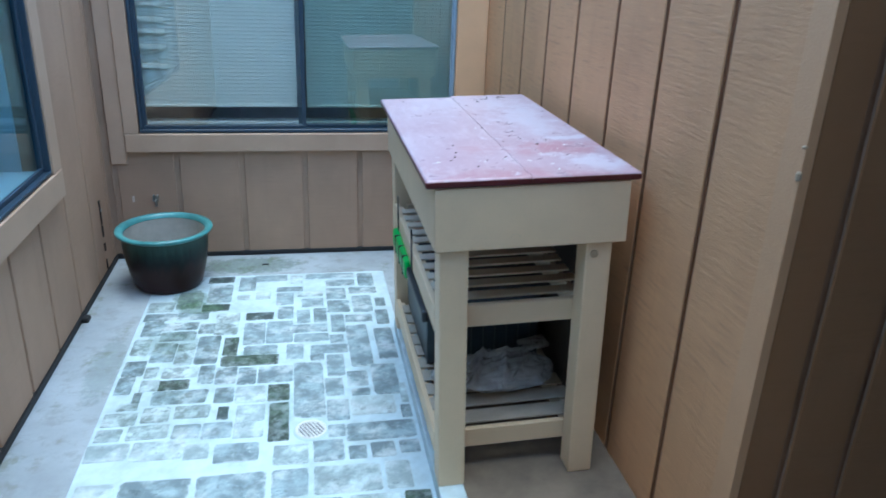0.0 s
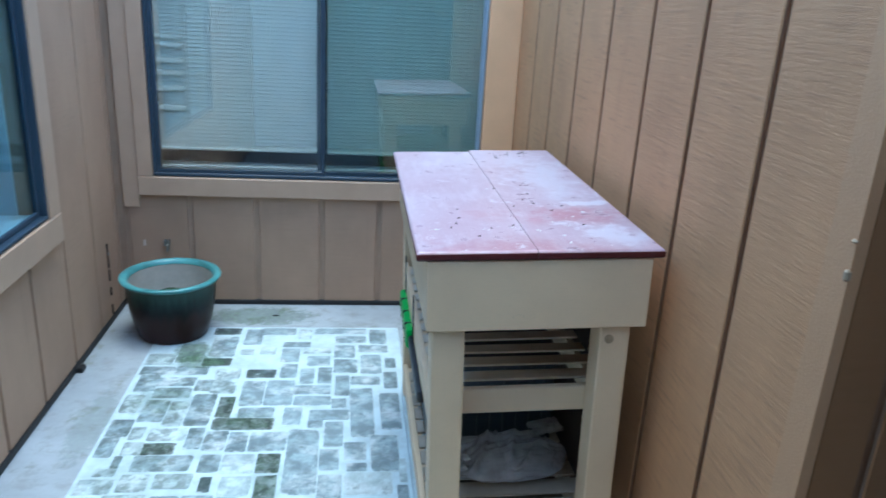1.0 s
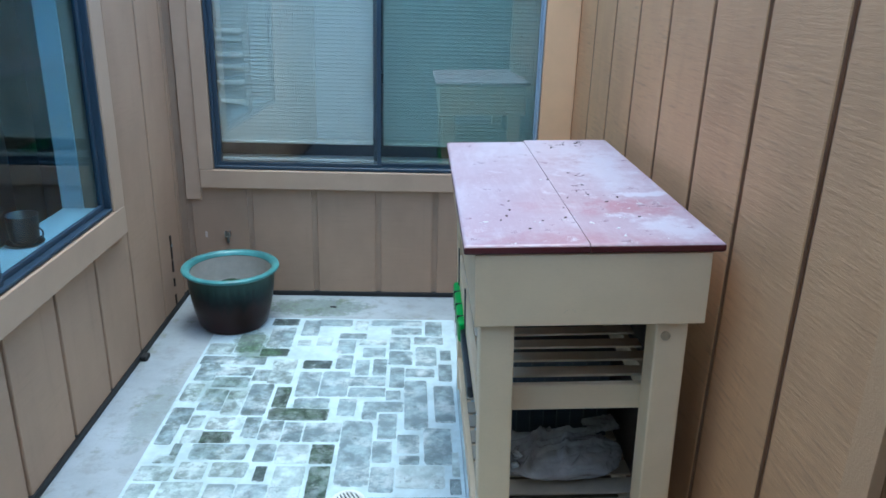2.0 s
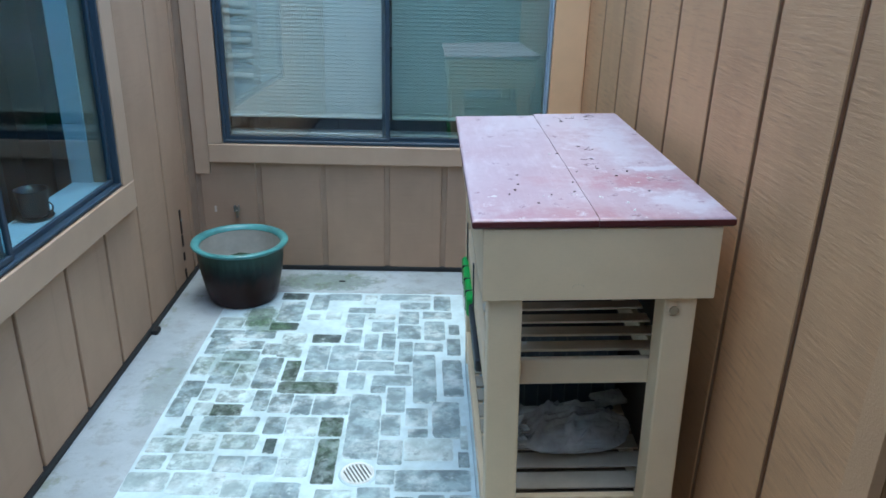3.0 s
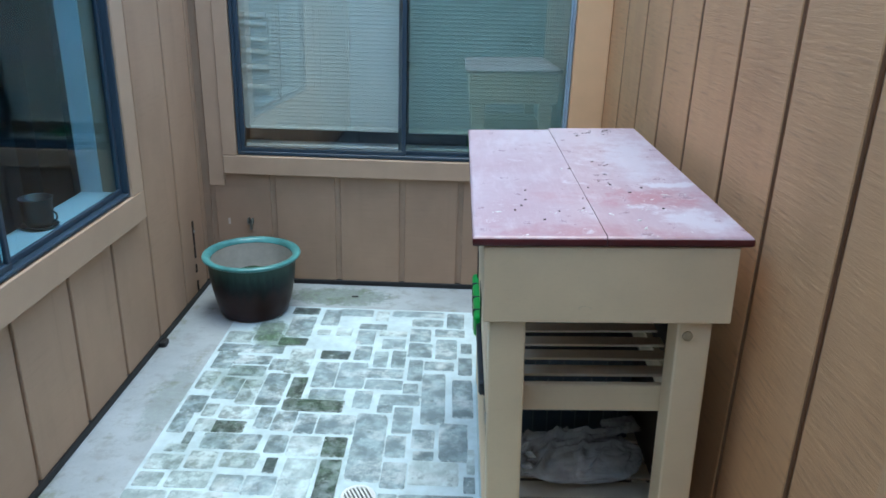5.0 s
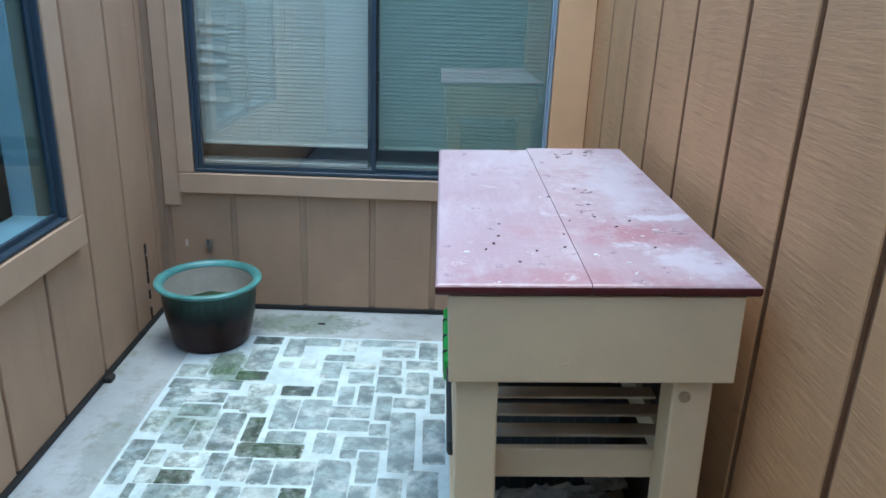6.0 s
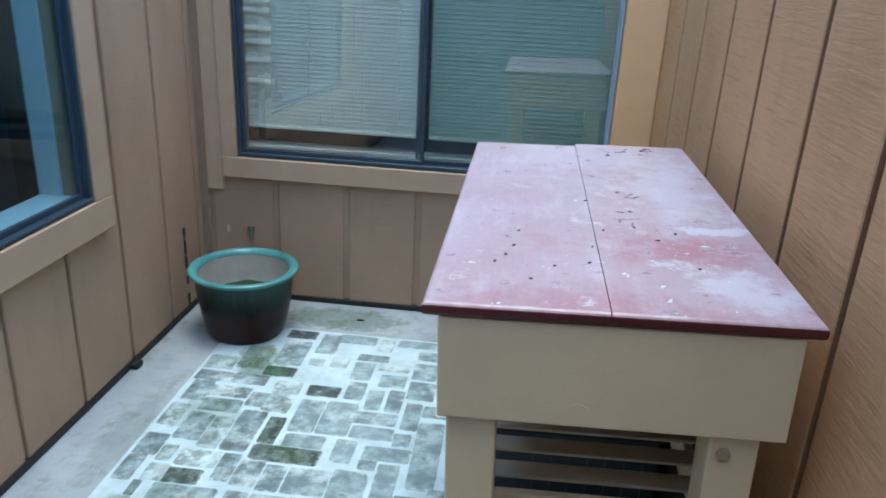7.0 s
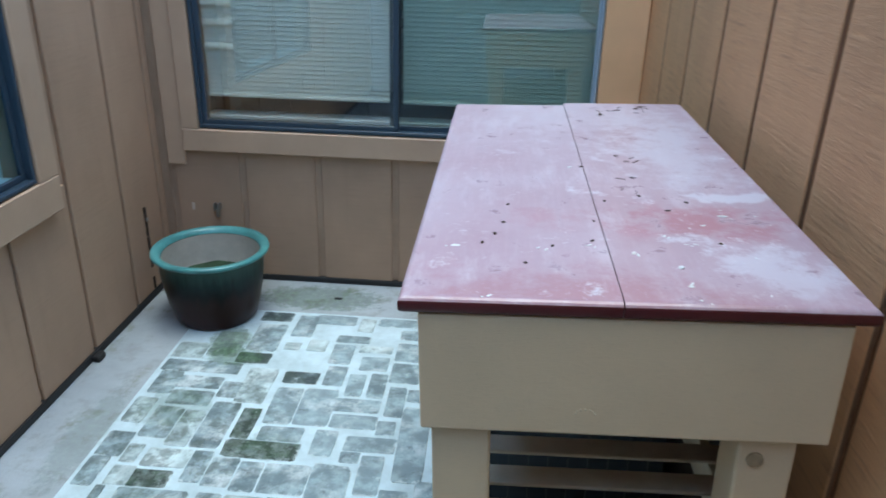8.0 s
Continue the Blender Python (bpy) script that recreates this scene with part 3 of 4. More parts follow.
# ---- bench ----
panel_shade = plain_paint("shade_dark_wood", (0.032, 0.024, 0.018), 0.7, 0.25, 6, (1, 1, 10))
CX, CY = 0.818, 2.589
bench = new("potting_bench")
bench.matrix_basis = pose(CX, CY, 0.06, 0, -1.8, 0)
tagged(bench, "cream painted potting bench with a faded red plank top", "bench")
hw, hl, ht = 0.2715, 0.526, 0.905
seam = -0.011
for a, b, back in ((-hw, seam - 0.0007, hl - 0.006), (seam + 0.0007, hw, hl + 0.020)):
    bm = box(a, b, -hl, back, ht - 0.022, ht)
    if b == hw:
        corner = [e for e in bm.edges if all(v.co.x > hw - 1e-4 and v.co.y > back - 1e-4 for v in e.verts)]
        bmesh.ops.bevel(bm, geom=corner, offset=0.016, segments=4, affect="EDGES", profile=0.5)
    outer = [e for e in bm.edges if abs(e.verts[0].co.z - e.verts[1].co.z) < 1e-5 and not all(abs(abs(v.co.x - seam) - 0.0007) < 1e-4 for v in e.verts)]
    bmesh.ops.bevel(bm, geom=outer, offset=0.008, segments=4, affect="EDGES", profile=0.5)
    top = part("top_plank", bm, bench_red, bench)
    top.data.materials.append(edge_red)
    for p in top.data.polygons:
        if p.normal.z < 0.5:
            p.material_index = 1
aw, al, az0, az1 = 0.248, 0.521, 0.719, ht - 0.0225
part("apron", box(-aw - 0.0005, aw + 0.0005, -al - 0.001, -al + 0.02, az0, az1, 0.003, 2), cream, bench)
part("apron", box(-aw, aw, al - 0.02, al, az0, az1, 0.002), cream, bench)
part("apron", box(-aw, -aw + 0.02, -al + 0.0205, al - 0.0205, az0, az1, 0.0015), cream, bench)
part("apron", box(aw - 0.02, aw, -al + 0.0205, al - 0.0205, az0, az1, 0.0015), cream, bench)
LEGS = ((-0.2355, -0.1605), (0.1466, 0.2166))
for x0, x1 in LEGS:
    for sy in (-1, 1):
        part("leg", box(x0, x1, *sorted((sy * (al - 0.008), sy * (al - 0.078))), 0, az0 - 0.0005, 0.004, 2), cream, bench)
lx0, lx1 = LEGS[0][1], LEGS[1][0]
for z0, z1 in ((0.464, 0.529), (0.074, 0.134)):
    for sy in (-1, 1):
        part("rail", box(lx0 - 0.03, lx1 + 0.03, *sorted((sy * (al - 0.0785), sy * (al - 0.0965))), z0, z1, 0.002), cream, bench)
    part("rail", box(LEGS[0][0] - 0.001, LEGS[0][0] + 0.015, -(al - 0.079), al - 0.079, z0 - 0.004, z1 + 0.001, 0.002), cream, bench)
    part("rail", box(LEGS[1][1] - 0.026, LEGS[1][1] - 0.008, -(al - 0.097), al - 0.097, z0 - 0.04, z1 - 0.035, 0.002), slat_wood, bench)
    part("cleat", box(LEGS[0][0] + 0.0155, LEGS[0][0] + 0.030, -(al - 0.097), al - 0.097, z0 + 0.02, z1 - 0.007, 0.001), cream, bench)
# added dark panel: blocks light and darkens the bench's inside and the wall behind
part("shade_panel", box(LEGS[1][1] - 0.007, LEGS[1][1] - 0.001, -(al - 0.079), al - 0.079, 0.13, az0 - 0.002), panel_shade, bench, "dark panel added to shade the bench's inside")
bare_slat = plain_paint("bare_slat_wood", (0.50, 0.43, 0.325), 0.65, 0.15, 9, (1, 12, 12))
for z, wood, wide in ((0.529, slat_wood, 0.0215), (0.134, bare_slat, 0.0315)):
    slat_me = [mesh_of("shelf_slat", box(-0.220, 0.206 + 0.003 * k, -wide, wide, -0.0065, 0.0, 0.0015), wood) for k in range(3)]
    y = -0.371 if z > 0.3 else -0.375
    while y < al - 0.12:
        shared("shelf_slat", slat_me[int(abs(y) * 997) % 3], bench, pose(0, y, z + 0.0008 * math.sin(37 * y), 0.5 * math.sin(91 * y), 0.2 * math.sin(53 * y), 0.3 * math.sin(71 * y)))
        y += 0.0725 if z > 0.3 else 0.081
for x, z, r in ((0.168, 0.688, 0.0105),):
    bm = lathe([(0, 0.0), (r, 0.0), (r, 0.003), (r * 0.6, 0.0036), (0, 0.003)], 20)
    bmesh.ops.transform(bm, matrix=pose(x, -al + 0.0078, z, 90), verts=bm.verts)
    part("wood_plug", bm, plain_paint("bare_wood_knot", (0.36, 0.27, 0.16), 0.6, 0.3, 60), bench, "round brown wooden plug")
bm = bmesh.new()
for i in range(7):
    a = math.pi * i / 6
    bmesh.ops.create_cube(bm, size=0.0016, matrix=pose(-0.045 + 0.012 * math.cos(a), -al - 0.0014, 0.751 + 0.006 * math.sin(a), 0, 0, 0))
part("worn_mark", bm, plain_paint("worn_bare_wood", (0.56, 0.45, 0.30), 0.7), bench, "small curved scratch in the cream paint")

part("crack", box(-0.0605, -0.0595, hl - 0.055, hl - 0.004, ht - 0.001, ht + 0.0003), black_gap, bench, "short dark crack in the plank")

# grit and pale flakes on the bench top
rnd = random.Random(12)
CRUMBS = ((-0.02, 0.0), (-0.026, -0.27), (-0.035, -0.345), (-0.09, -0.366), (-0.127, -0.424), (-0.168, -0.327), (-0.156, -0.282), (-0.184, -0.36), (-0.15, -0.206), (0.0, -0.18), (0.089, -0.22), (0.125, -0.181), (0.135, -0.346), (0.06, -0.06), (0.057, -0.155))
FLAKES = ((-0.034, 0.003, 9), (-0.036, -0.357, 7), (-0.104, -0.37, 7), (0.134, -0.275, 5), (0.021, -0.38, 8), (0.074, -0.421, 10), (0.074, -0.472, 8), (0.077, -0.512, 6), (-0.214, -0.368, 8), (-0.165, -0.515, 5), (0.071, -0.318, 6), (0.17, -0.235, 9))


def bit(bm, x, y, s, flat):
    m = pose(x, y, ht + s * flat * 0.5, rnd.uniform(-15, 15), rnd.uniform(-15, 15), rnd.uniform(0, 180)) @ Matrix.Diagonal((s * rnd.uniform(1.0, 1.9), s * rnd.uniform(0.5, 0.9), s * flat, 1))
    made = bmesh.ops.create_icosphere(bm, subdivisions=2, radius=1.0, matrix=m)
    for v in made["verts"]:
        v.co += Vector((1, 1, 0)) * s * 0.45 * noise.noise(v.co * 260)


for name, mat, label in (("pale_flakes", white_plastic, "small white flakes scattered on the bench top"), ("dark_grit", rust, "small dark crumbs scattered on the bench top")):
    bm = bmesh.new()
    if name == "pale_flakes":
        for x, y, mm in FLAKES:
            bit(bm, x, y, mm * 0.00048, 0.2)
            bit(bm, x + rnd.uniform(-0.012, 0.012), y + rnd.uniform(-0.008, 0.008), mm * 0.00035, 0.3)
        for i in range(30):
            cx, cy, sx, sy = ((0.19, -0.43, 0.045, 0.05), (0.17, -0.225, 0.03, 0.018), (0.10, -0.33, 0.03, 0.02), (0.13, 0.10, 0.07, 0.2))[i % 4]
            bit(bm, min(0.25, rnd.gauss(cx, sx)), max(-0.51, min(0.5, rnd.gauss(cy, sy))), rnd.uniform(0.0008, 0.0024), 0.2)
    else:
        for x, y in CRUMBS:
            bit(bm, x + 0.006, y + 0.004, rnd.uniform(0.0022, 0.0034), 0.55)
        # thin curls of stem
        for cx, cy, k in ((0.06, 0.44, 4), (0.105, 0.465, 5), (0.17, 0.495, 8), (0.075, 0.06, 5), (0.062, -0.065, 2), (0.15, 0.46, 3), (0.057, -0.155, 2)):
            for i in range(k):
                x, y, a = rnd.gauss(cx, 0.010), min(0.51, rnd.gauss(cy, 0.016)), rnd.uniform(0, 6.3)
                bend = rnd.uniform(-1.2, 1.2)
                for j in range(4):
                    bmesh.ops.create_cube(bm, size=1.0, matrix=pose(x, y, ht + 0.0008, 0, 0, math.degrees(a)) @ Matrix.Diagonal((0.0046, 0.0007, 0.0007, 1)))
                    x, y, a = x + 0.0038 * math.cos(a), y + 0.0038 * math.sin(a), a + bend
    bits = part(name, bm, mat)
    bits.matrix_basis = pose(CX, CY, 0.06, 0, -1.8, 0)
    tagged(bits, label, "debris", kind="stuff")

# ---- on the lower shelf ----
def film_material():
    mat, n, l, b = node_material("clear_plastic_film")
    v = coords(n, l, (1, 1, 1))
    folds = noise_node(n, l, v, 9, 5, 0.6)
    ridge = n.new("ShaderNodeTexVoronoi")
    ridge.feature = "DISTANCE_TO_EDGE"
    ridge.inputs["Scale"].default_value = 22
    warp = n.new("ShaderNodeMixRGB")
    warp.inputs[0].default_value = 0.35
    l.new(v, warp.inputs[1])
    tex = n.new("ShaderNodeTexNoise")
    tex.inputs["Scale"].default_value = 5
    l.new(v, tex.inputs["Vector"])
    l.new(tex.outputs["Color"], warp.inputs[2])
    l.new(warp.outputs[0], ridge.inputs["Vector"])
    l.new(ramp(n, l, folds, [(0.35, (0.42, 0.415, 0.41)), (0.65, (0.80, 0.79, 0.78))]), b.inputs["Base Color"])
    b.inputs["Roughness"].default_value = 0.10
    b.inputs["Coat Weight"].default_value = 0.8
    b.inputs["Alpha"].default_value = 0.72
    b.inputs["Specular IOR Level"].default_value = 0.9
    bump(n, l, b, mix(n, l, 0.5, ridge.outputs["Distance"], folds), 0.9, 0.022)
    return mat


SHELF = 0.06 + 0.135
bm = bmesh.new()
bmesh.ops.create_icosphere(bm, subdivisions=6, radius=1.0)
# each fold: where it crosses the middle, its heading, width and height
FOLDS = ((-0.11, 20, 0.013, 0.012), (-0.075, 38, 0.010, 0.010), (-0.05, 62, 0.014, 0.010), (-0.015, 30, 0.010, 0.007), (0.03, 75, 0.018, 0.008), (0.07, 15, 0.014, 0.005), (0.10, 55, 0.012, 0.006), (-0.14, 70, 0.012, 0.009))
for v in bm.verts:
    d = v.co.normalized()
    k = 0.94 + 0.16 * noise.noise(d * 1.7) + 0.05 * noise.noise(d * 5)
    p = Vector((d.x * 0.214, d.y * 0.105, d.z * 0.044 * (1.0 - 0.1 * d.x))) * k
    if d.z > 0:
        for at, turn, wide, tall in FOLDS:
            c, q = math.cos(radians(turn)), math.sin(radians(turn))
            off = (p.x - at) * q - p.y * c + 0.006 * noise.noise(Vector((p.x * 30, p.y * 30, at * 50)))
            p.z += 1.6 * tall * max(0.0, 1 - abs(off) / (0.8 * wide)) * min(1.0, 2.2 * d.z)
    p.z = max(p.z, -0.034)
    v.co = p
bag = new("plastic_bag")
film_mat = film_material()
part("film", bm, film_mat, bag, smooth=True)
bm = lathe([(0.030, 0.0), (0.020, 0.02), (0.011, 0.038), (0.014, 0.052), (0.026, 0.075), (0.034, 0.088)], 40)
for v in bm.verts:
    a = math.atan2(v.co.y, v.co.x)
    k = 1 + 0.28 * math.sin(7 * a + 3) + 0.16 * math.sin(12 * a)
    v.co.x, v.co.y = v.co.x * k, v.co.y * k
bmesh.ops.transform(bm, matrix=pose(-0.13, -0.055, 0.030, 48, -22, 0), verts=bm.verts)
part("gathered_neck", bm, film_mat, bag, "twisted open end of the bag", smooth=True)
bag.matrix_basis = pose(0.818, 2.385, SHELF + 0.034, 0, -1.8, 0)
tagged(bag, "crumpled clear plastic bag on the lower shelf", "bag")

# loose film on the bag
bm = bmesh.new()
bmesh.ops.create_grid(bm, x_segments=28, y_segments=18, size=0.5)
for v in bm.verts:
    u, w = v.co.x, v.co.y
    rough = noise.noise(Vector((u * 6, w * 6, 4))) + 0.5 * noise.noise(Vector((u * 13, w * 13, 9)))
    drop = max(0.0, -w - 0.15)
    v.co = Vector((u * 0.10 + 0.008 * rough, max(w, -0.15) * 0.06 - 0.012 * (drop > 0) - 0.004 * abs(rough), -drop * 0.04 + 0.012 * abs(rough)))
scrap = part("plastic_film", bm, film_mat, smooth=True)
scrap.matrix_basis = pose(0.955, 2.46, SHELF + 0.088, 8, -1.8, 14)
tagged(scrap, "crumpled clear film on the bag beside the tub", "plastic film")

rib_grey = shell("grey_plastic", (0.075, 0.10, 0.115), 0.4)
crate = new("storage_tub")
crate.matrix_basis = pose(0.806, 2.757, SHELF + 0.002, 0, -1.8, 0)
tagged(crate, "dark navy ribbed plastic tub on the lower shelf", "tub")
cw, cl, ch = 0.188, 0.235, 0.262
for b in ((-cw, cw, -cl, -cl + 0.008), (-cw, cw, cl - 0.008, cl), (-cw, -cw + 0.008, -cl + 0.009, cl - 0.009), (cw - 0.008, cw, -cl + 0.009, cl - 0.009)):
    part("tub_side", box(*b, 0.006, ch, 0.002), navy_plastic, crate)
part("tub_floor", box(-cw, cw, -cl, cl, 0, 0.006), navy_plastic, crate)
# lid is black so the slat gaps above it look shaded
part("tub_lid", box(-cw - 0.012, cw + 0.012, -cl - 0.012, cl + 0.012, ch, ch + 0.018, 0.005, 2), black_plastic, crate, "lid blackened to shade the slat gaps")
for i in range(9):
    x = -cw + 0.03 + i * (2 * cw - 0.06) / 8
    part("rib", box(x - 0.0016, x + 0.0016, -cl - 0.004, -cl, 0.01, ch - 0.012), rib_grey, crate)

# green-headed garden tool hung along the bench's side
tool = new("garden_tool")
tool.matrix_basis = pose(0.566, 2.56, 0.49, 0, -1.8, 0)
tagged(tool, "bright green garden tool with a black handle", "tool")
part("handle", box(-0.011, 0.011, -0.28, 0.06, -0.022, 0.014, 0.008, 2), black_plastic, tool, "long black handle")
head = part("head", box(-0.018, 0.018, 0.05, 0.38, -0.032, 0.032, 0.010, 2), green_plastic, tool, "bright green plastic head")
for y in (0.10, 0.19, 0.29):
    part("band", box(-0.0195, 0.0195, y, y + 0.008, -0.0335, 0.0335, 0.002), black_plastic, head, "black band")
for y in (0.0, 0.34):
    part("hanging_loop", box(-0.002, 0.002, y, y + 0.012, 0.012, 0.16), black_plastic, tool)

# ---- glazed planter ----
pot = new("planter")
pot.matrix_basis = pose(-0.386, 3.692, 0.0)
tagged(pot, "teal and brown glazed ceramic planter on the concrete", "planter")
body = [(0, 0.0), (0.122, 0.0), (0.136, 0.004), (0.147, 0.018), (0.164, 0.08), (0.174, 0.13), (0.181, 0.18), (0.184, 0.215), (0.185, 0.245), (0.188, 0.258)]
part("body", lathe(body, 72), glaze_mat, pot, smooth=True)
part("rim", lathe([(0.186, 0.254), (0.196, 0.258), (0.205, 0.263), (0.208, 0.269), (0.206, 0.275), (0.198, 0.278), (0.186, 0.277), (0.177, 0.271), (0.172, 0.258)], 72), rim_mat, pot, "turquoise glazed rolled rim", smooth=True)
part("lining", lathe([(0.171, 0.257), (0.168, 0.22), (0.160, 0.16), (0.150, 0.10), (0, 0.10)], 72), clay_mat, pot, "pale unglazed inside", smooth=True)
bm = bmesh.new()
bmesh.ops.create_circle(bm, cap_ends=True, radius=0.154, segments=40)
bmesh.ops.subdivide_edges(bm, edges=bm.edges, cuts=2)
bmesh.ops.triangulate(bm, faces=bm.faces)
for v in bm.verts:
    v.co.z = 0.150 + 0.02 * noise.noise(v.co * 14)
part("soil", bm, soil_mat, pot, "dark mossy soil", smooth=True)

# ---- small fittings ----
hook = new("wall_hook")
hook.matrix_basis = pose(-0.468, YB, 0.30)
tagged(hook, "small metal hook on the siding", "hook")
bm = lathe([(0, 0), (0.012, 0), (0.012, 0.004), (0, 0.005)], 16)
bmesh.ops.transform(bm, matrix=pose(0, 0, 0.01, 90), verts=bm.verts)
part("plate", bm, steel, hook)
part("prong", box(-0.012, -0.006, -0.03, -0.004, 0.0, 0.03, 0.002), steel, hook)
part("prong", box(0.006, 0.012, -0.03, -0.004, 0.0, 0.03, 0.002), steel, hook)
part("stem", box(-0.005, 0.005, -0.022, -0.004, -0.03, 0.006, 0.002), steel, hook)
scuff = part("paint_scuff", box(-0.577, -0.566, YB - 0.0012, YB, 0.292, 0.322, 0.0005), plain_paint("pale_scuffed_paint", (0.60, 0.50, 0.41), 0.7), wall_north, "small pale scuff in the tan paint")
rnd = random.Random(3)
strap = new("rusty_strap")
strap.matrix_basis = pose(XL, 3.815, 0.0)
tagged(strap, "broken rusty strap on the siding", "strap")
for z0, z1 in ((0.335, 0.365), (0.25, 0.335), (0.19, 0.245), (0.12, 0.16), (0.03, 0.08)):
    part("flake", box(0.0, 0.006, -0.006 + rnd.uniform(-0.003, 0.003), 0.007, z0, z1, 0.002), rust, strap)
part("nail", box(0.0, 0.01, -0.005, 0.005, 0.31, 0.325, 0.003), steel, strap)
anchor = part("floor_anchor", box(XL + 0.006, XL + 0.034, 3.315, 3.36, 0.0, 0.022, 0.006, 2), black_gap)
tagged(anchor, "small black lump where wall meets concrete", "anchor")
chip = part("leaf_scrap", box(0.02, 0.05, 3.862, 3.872, 0.002, 0.007, 0.002), black_gap)
tagged(chip, "small dark scrap on the concrete", "scrap")

# ---- ground ----
floor = part("floor", box(XL - T, 2.76, -0.96, YB + T, -0.12, 0.0), concrete_mat)
tagged(floor, "pale worn concrete court floor with a brick field", "floor", kind="structure")
FX0, FX1, FY0, FY1 = -0.447, 0.60, 0.9, 3.738
part("mortar_bed", box(FX0, FX1, FY0, FY1, -0.01, 0.004, 0.002), mortar_mat, floor, "white mortar between the bricks")
ledge = part("floor_ledge", box(0.6555 - CX, XR + 0.001 - CX, 0.9, 3.13, -0.08, 0.0, 0.004, 1), stained)
ledge.matrix_basis = pose(CX, 0, 0.0595, 0, -1.8, 0)
part("ledge_edge", box(0.5815 - CX, 0.655 - CX, 0.9, 3.128, -0.08, 0.0004, 0.003), mortar_mat, ledge, "white plastered edge of the ledge", smooth=False)
tagged(ledge, "low concrete ledge along the bench's wall", "ledge", kind="structure")

# drain in the brick field
drain = new("floor_drain")
drain.matrix_basis = pose(0.233, 2.461, 0.004)
tagged(drain, "round white slotted floor drain", "drain")
part("collar", lathe([(0.046, 0), (0.057, 0), (0.055, 0.003), (0.052, 0.005), (0.046, 0.004)], 36), mortar_mat, drain)
part("well", lathe([(0, 0.0006), (0.05, 0.0006)], 36), black_gap, drain)
bm = lathe([(0.043, 0.002), (0.0505, 0.002), (0.0505, 0.007), (0.049, 0.008), (0.043, 0.007)], 36)
for i in range(8):
    u = -0.0385 + i * 0.011
    half = math.sqrt(max(1e-6, 0.0455 ** 2 - u * u))
    made = bmesh.ops.create_cube(bm, size=1.0, matrix=pose(0, 0, 0.0045, 0, 0, 28) @ Matrix.Translation((u, 0, 0)) @ Matrix.Diagonal((0.0058, 2 * half, 0.004, 1)))
part("grate", bm, white_plastic, drain, "white plastic grate")

# bricks, each with its own edges
rnd = random.Random(21)


def brick_mesh(seed):
    r = random.Random(seed)
    bm = bmesh.new()
    c = 0.06
    ring = []
    for sx, sy in ((-1, -1), (1, -1), (1, 1), (-1, 1)):
        for k in ((0, 1), (1, 0)) if sx * sy > 0 else ((1, 0), (0, 1)):
            ring.append((sx * (0.5 - c * k[0] * r.uniform(0.5, 1.6)) + r.uniform(-0.018, 0.018), sy * (0.5 - c * k[1] * r.uniform(0.5, 1.6)) + r.uniform(-0.018, 0.018)))
    low = [bm.verts.new((x, y, -1.0)) for x, y in ring]
    mid = [bm.verts.new((x, y, 0.55)) for x, y in ring]
    top = [bm.verts.new((x * 0.93, y * 0.93, 1.0 + r.uniform(-0.12, 0.12))) for x, y in ring]
    for a, b in ((low, mid), (mid, top)):
        for i in range(8):
            bm.faces.new((a[i], a[(i + 1) % 8], b[(i + 1) % 8], b[i]))
    bm.faces.new(top)
    return bm


SHAPES = {tone: [mesh_of("brick", brick_mesh(k), BRICK[tone]) for k in range(8)] for tone in BRICK}


def lay(tone, bricks):
    for x0, x1, y0, y1 in bricks:
        x0, x1, y0, y1 = x0 - 0.003, min(x1 + 0.003, 0.572), y0 - 0.003, y1 + 0.003
        if x1 - x0 < 0.015:
            continue
        m = pose((x0 + x1) / 2, (y0 + y1) / 2, 0.0035, rnd.uniform(-0.5, 0.5), rnd.uniform(-0.5, 0.5), rnd.uniform(-0.8, 0.8)) @ Matrix.Diagonal((x1 - x0, y1 - y0, 0.0035, 1))
        shared("brick", rnd.choice(SHAPES[tone]), floor, m)


lay("slate", [(0.23, 0.45, 3.67, 3.72), (0.00, 0.14, 3.66, 3.72), (0.56, 0.62, 3.65, 3.72), (0.47, 0.54, 3.57, 3.71), (-0.07, -0.00, 3.56, 3.71), (0.32, 0.45, 3.58, 3.64), (0.10, 0.21, 3.54, 3.58), (-0.20, -0.10, 3.45, 3.63), (0.57, 0.62, 3.45, 3.62), (0.42, 0.54, 3.49, 3.55), (0.32, 0.40, 3.44, 3.55), (0.10, 0.17, 3.40, 3.52), (0.21, 0.30, 3.37, 3.45), (0.53, 0.60, 3.35, 3.43)])
lay("slate", [(0.43, 0.51, 3.30, 3.46), (0.32, 0.41, 3.31, 3.42), (-0.43, -0.31, 3.30, 3.36), (0.11, 0.17, 3.27, 3.38), (0.19, 0.24, 3.22, 3.34), (0.26, 0.31, 3.22, 3.35), (0.52, 0.60, 3.18, 3.31), (0.39, 0.50, 3.21, 3.27), (-0.35, -0.21, 3.21, 3.27), (-0.42, -0.35, 3.17, 3.29), (-0.20, -0.14, 3.17, 3.25), (0.33, 0.38, 3.13, 3.28), (0.17, 0.31, 3.14, 3.20), (-0.34, -0.21, 3.12, 3.19)])
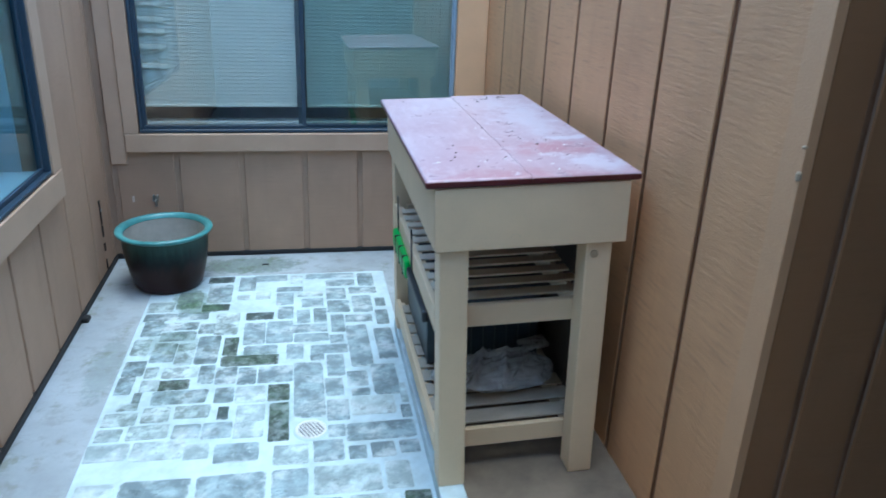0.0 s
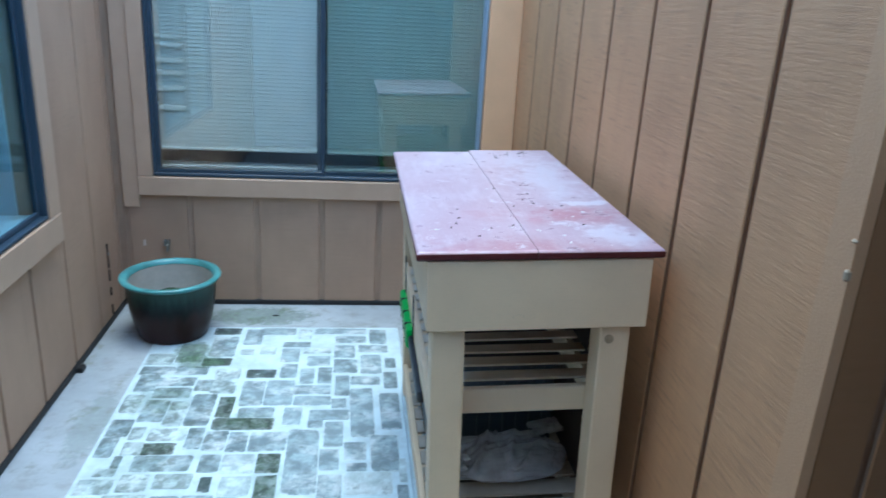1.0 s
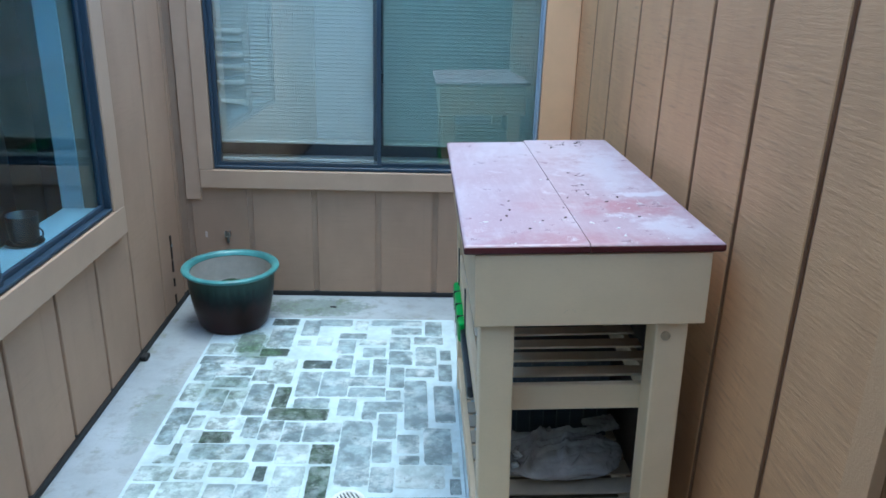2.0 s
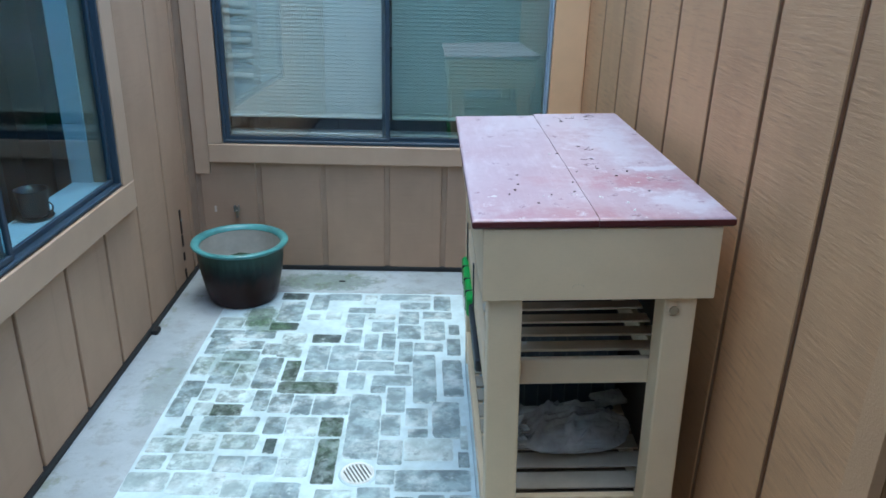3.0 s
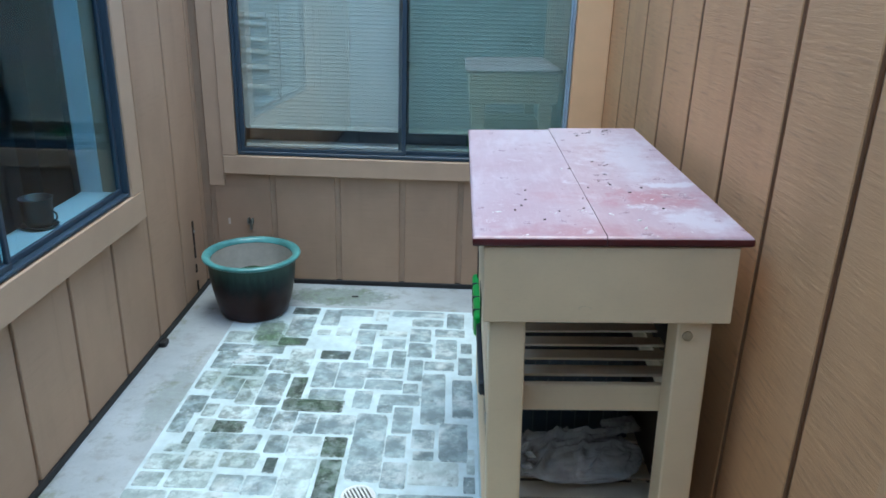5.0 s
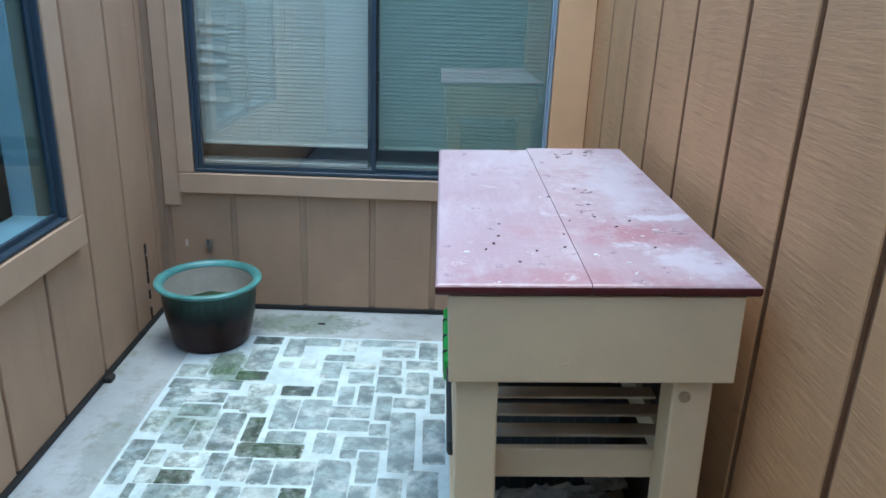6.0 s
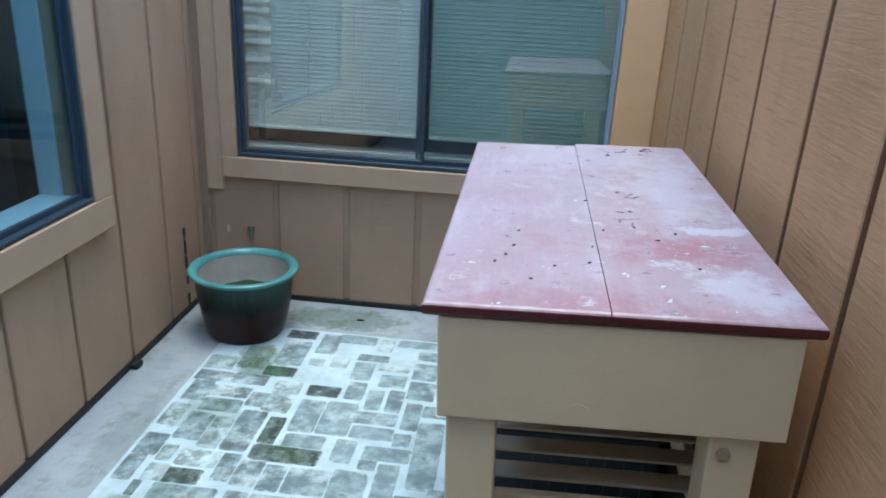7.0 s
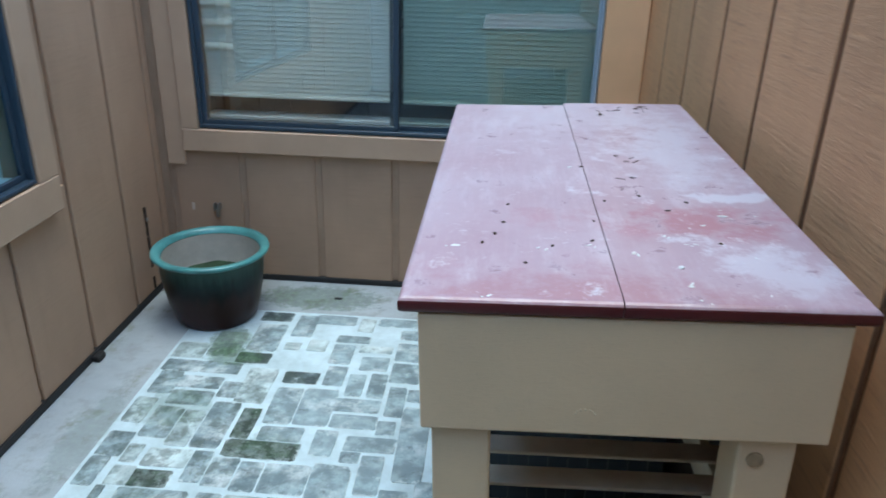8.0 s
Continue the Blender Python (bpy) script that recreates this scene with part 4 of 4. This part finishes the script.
lay("slate", [(-0.02, 0.06, 3.06, 3.24), (0.07, 0.17, 3.06, 3.24), (0.18, 0.31, 3.06, 3.12), (0.32, 0.37, 3.04, 3.10), (-0.35, -0.27, 2.96, 3.10), (-0.19, -0.11, 2.93, 3.14), (-0.01, 0.11, 2.98, 3.04), (0.50, 0.61, 2.89, 3.14), (0.39, 0.47, 2.85, 3.18), (0.24, 0.38, 2.96, 3.02), (0.15, 0.21, 2.93, 3.04), (0.24, 0.29, 2.91, 2.95), (-0.43, -0.36, 2.87, 2.97), (0.30, 0.36, 2.79, 2.94)])
lay("slate", [(-0.16, -0.11, 2.79, 2.91), (-0.10, -0.03, 2.78, 2.89), (0.05, 0.17, 2.77, 2.88), (-0.02, 0.04, 2.77, 2.88), (-0.43, -0.38, 2.75, 2.86), (0.57, 0.60, 2.74, 2.85), (0.37, 0.44, 2.71, 2.81), (0.46, 0.55, 2.65, 2.85), (-0.36, -0.34, 2.69, 2.75), (0.29, 0.35, 2.66, 2.77), (-0.30, -0.12, 2.67, 2.75), (0.18, 0.28, 2.54, 2.89), (-0.09, -0.03, 2.66, 2.75), (0.38, 0.44, 2.65, 2.69)])
lay("slate", [(0.29, 0.36, 2.51, 2.63), (0.54, 0.59, 2.50, 2.57), (-0.20, -0.12, 2.47, 2.54), (-0.11, -0.02, 2.46, 2.54), (0.29, 0.34, 2.42, 2.48), (0.35, 0.58, 2.39, 2.48), (-0.06, 0.07, 2.33, 2.42), (0.24, 0.33, 2.30, 2.40), (0.42, 0.49, 2.30, 2.37), (0.51, 0.57, 2.31, 2.37), (0.35, 0.40, 2.30, 2.36)])
lay("faded", [(0.16, 0.21, 3.62, 3.71), (0.01, 0.07, 3.47, 3.54), (0.19, 0.30, 3.48, 3.52), (-0.07, -0.02, 3.47, 3.51), (-0.43, -0.33, 3.38, 3.47), (-0.14, -0.05, 3.15, 3.34), (-0.43, -0.37, 3.02, 3.14), (-0.26, -0.20, 2.93, 3.09), (-0.35, -0.31, 2.85, 2.92), (-0.29, -0.17, 2.84, 2.91), (-0.35, -0.29, 2.76, 2.83), (-0.02, 0.08, 2.65, 2.75), (-0.40, -0.34, 2.65, 2.68), (0.55, 0.60, 2.59, 2.71)])
lay("faded", [(-0.43, -0.33, 2.56, 2.63), (-0.31, -0.23, 2.57, 2.65), (-0.43, -0.36, 2.48, 2.54), (-0.34, -0.22, 2.48, 2.55), (-0.21, -0.10, 2.58, 2.65), (-0.01, 0.08, 2.54, 2.63), (0.37, 0.52, 2.53, 2.64), (-0.01, 0.08, 2.45, 2.53), (-0.44, -0.32, 2.38, 2.46), (-0.31, -0.16, 2.37, 2.46), (-0.15, -0.08, 2.36, 2.43), (0.12, 0.22, 2.30, 2.39)])
lay("dark", [(-0.21, -0.10, 3.66, 3.72), (-0.21, -0.10, 3.37, 3.43), (-0.02, 0.09, 3.27, 3.33), (-0.07, -0.04, 2.56, 2.63)])
lay("faded", [(-0.32, -0.22, 3.40, 3.56)])
lay("slate", [(-0.30, -0.18, 3.30, 3.36)])
lay("moss", [(-0.09, -0.04, 2.98, 3.12), (-0.09, 0.12, 2.90, 2.97), (-0.29, -0.19, 2.76, 2.82), (0.09, 0.16, 2.65, 2.75), (0.10, 0.16, 2.50, 2.63), (0.10, 0.16, 2.42, 2.50)])

# nearer the entry the courses go on
y = 2.27
while y > 0.98:
    d = rnd.choice((0.06, 0.07, 0.10, 0.12))
    x = FX0 + 0.02
    while x < 0.52:
        w = rnd.choice((0.07, 0.10, 0.14, 0.19))
        lay(rnd.choice(("faded", "faded", "slate", "slate", "moss")), [(x, min(x + w, 0.57), y - d, y)])
        x += w + 0.022
    y -= d + 0.022
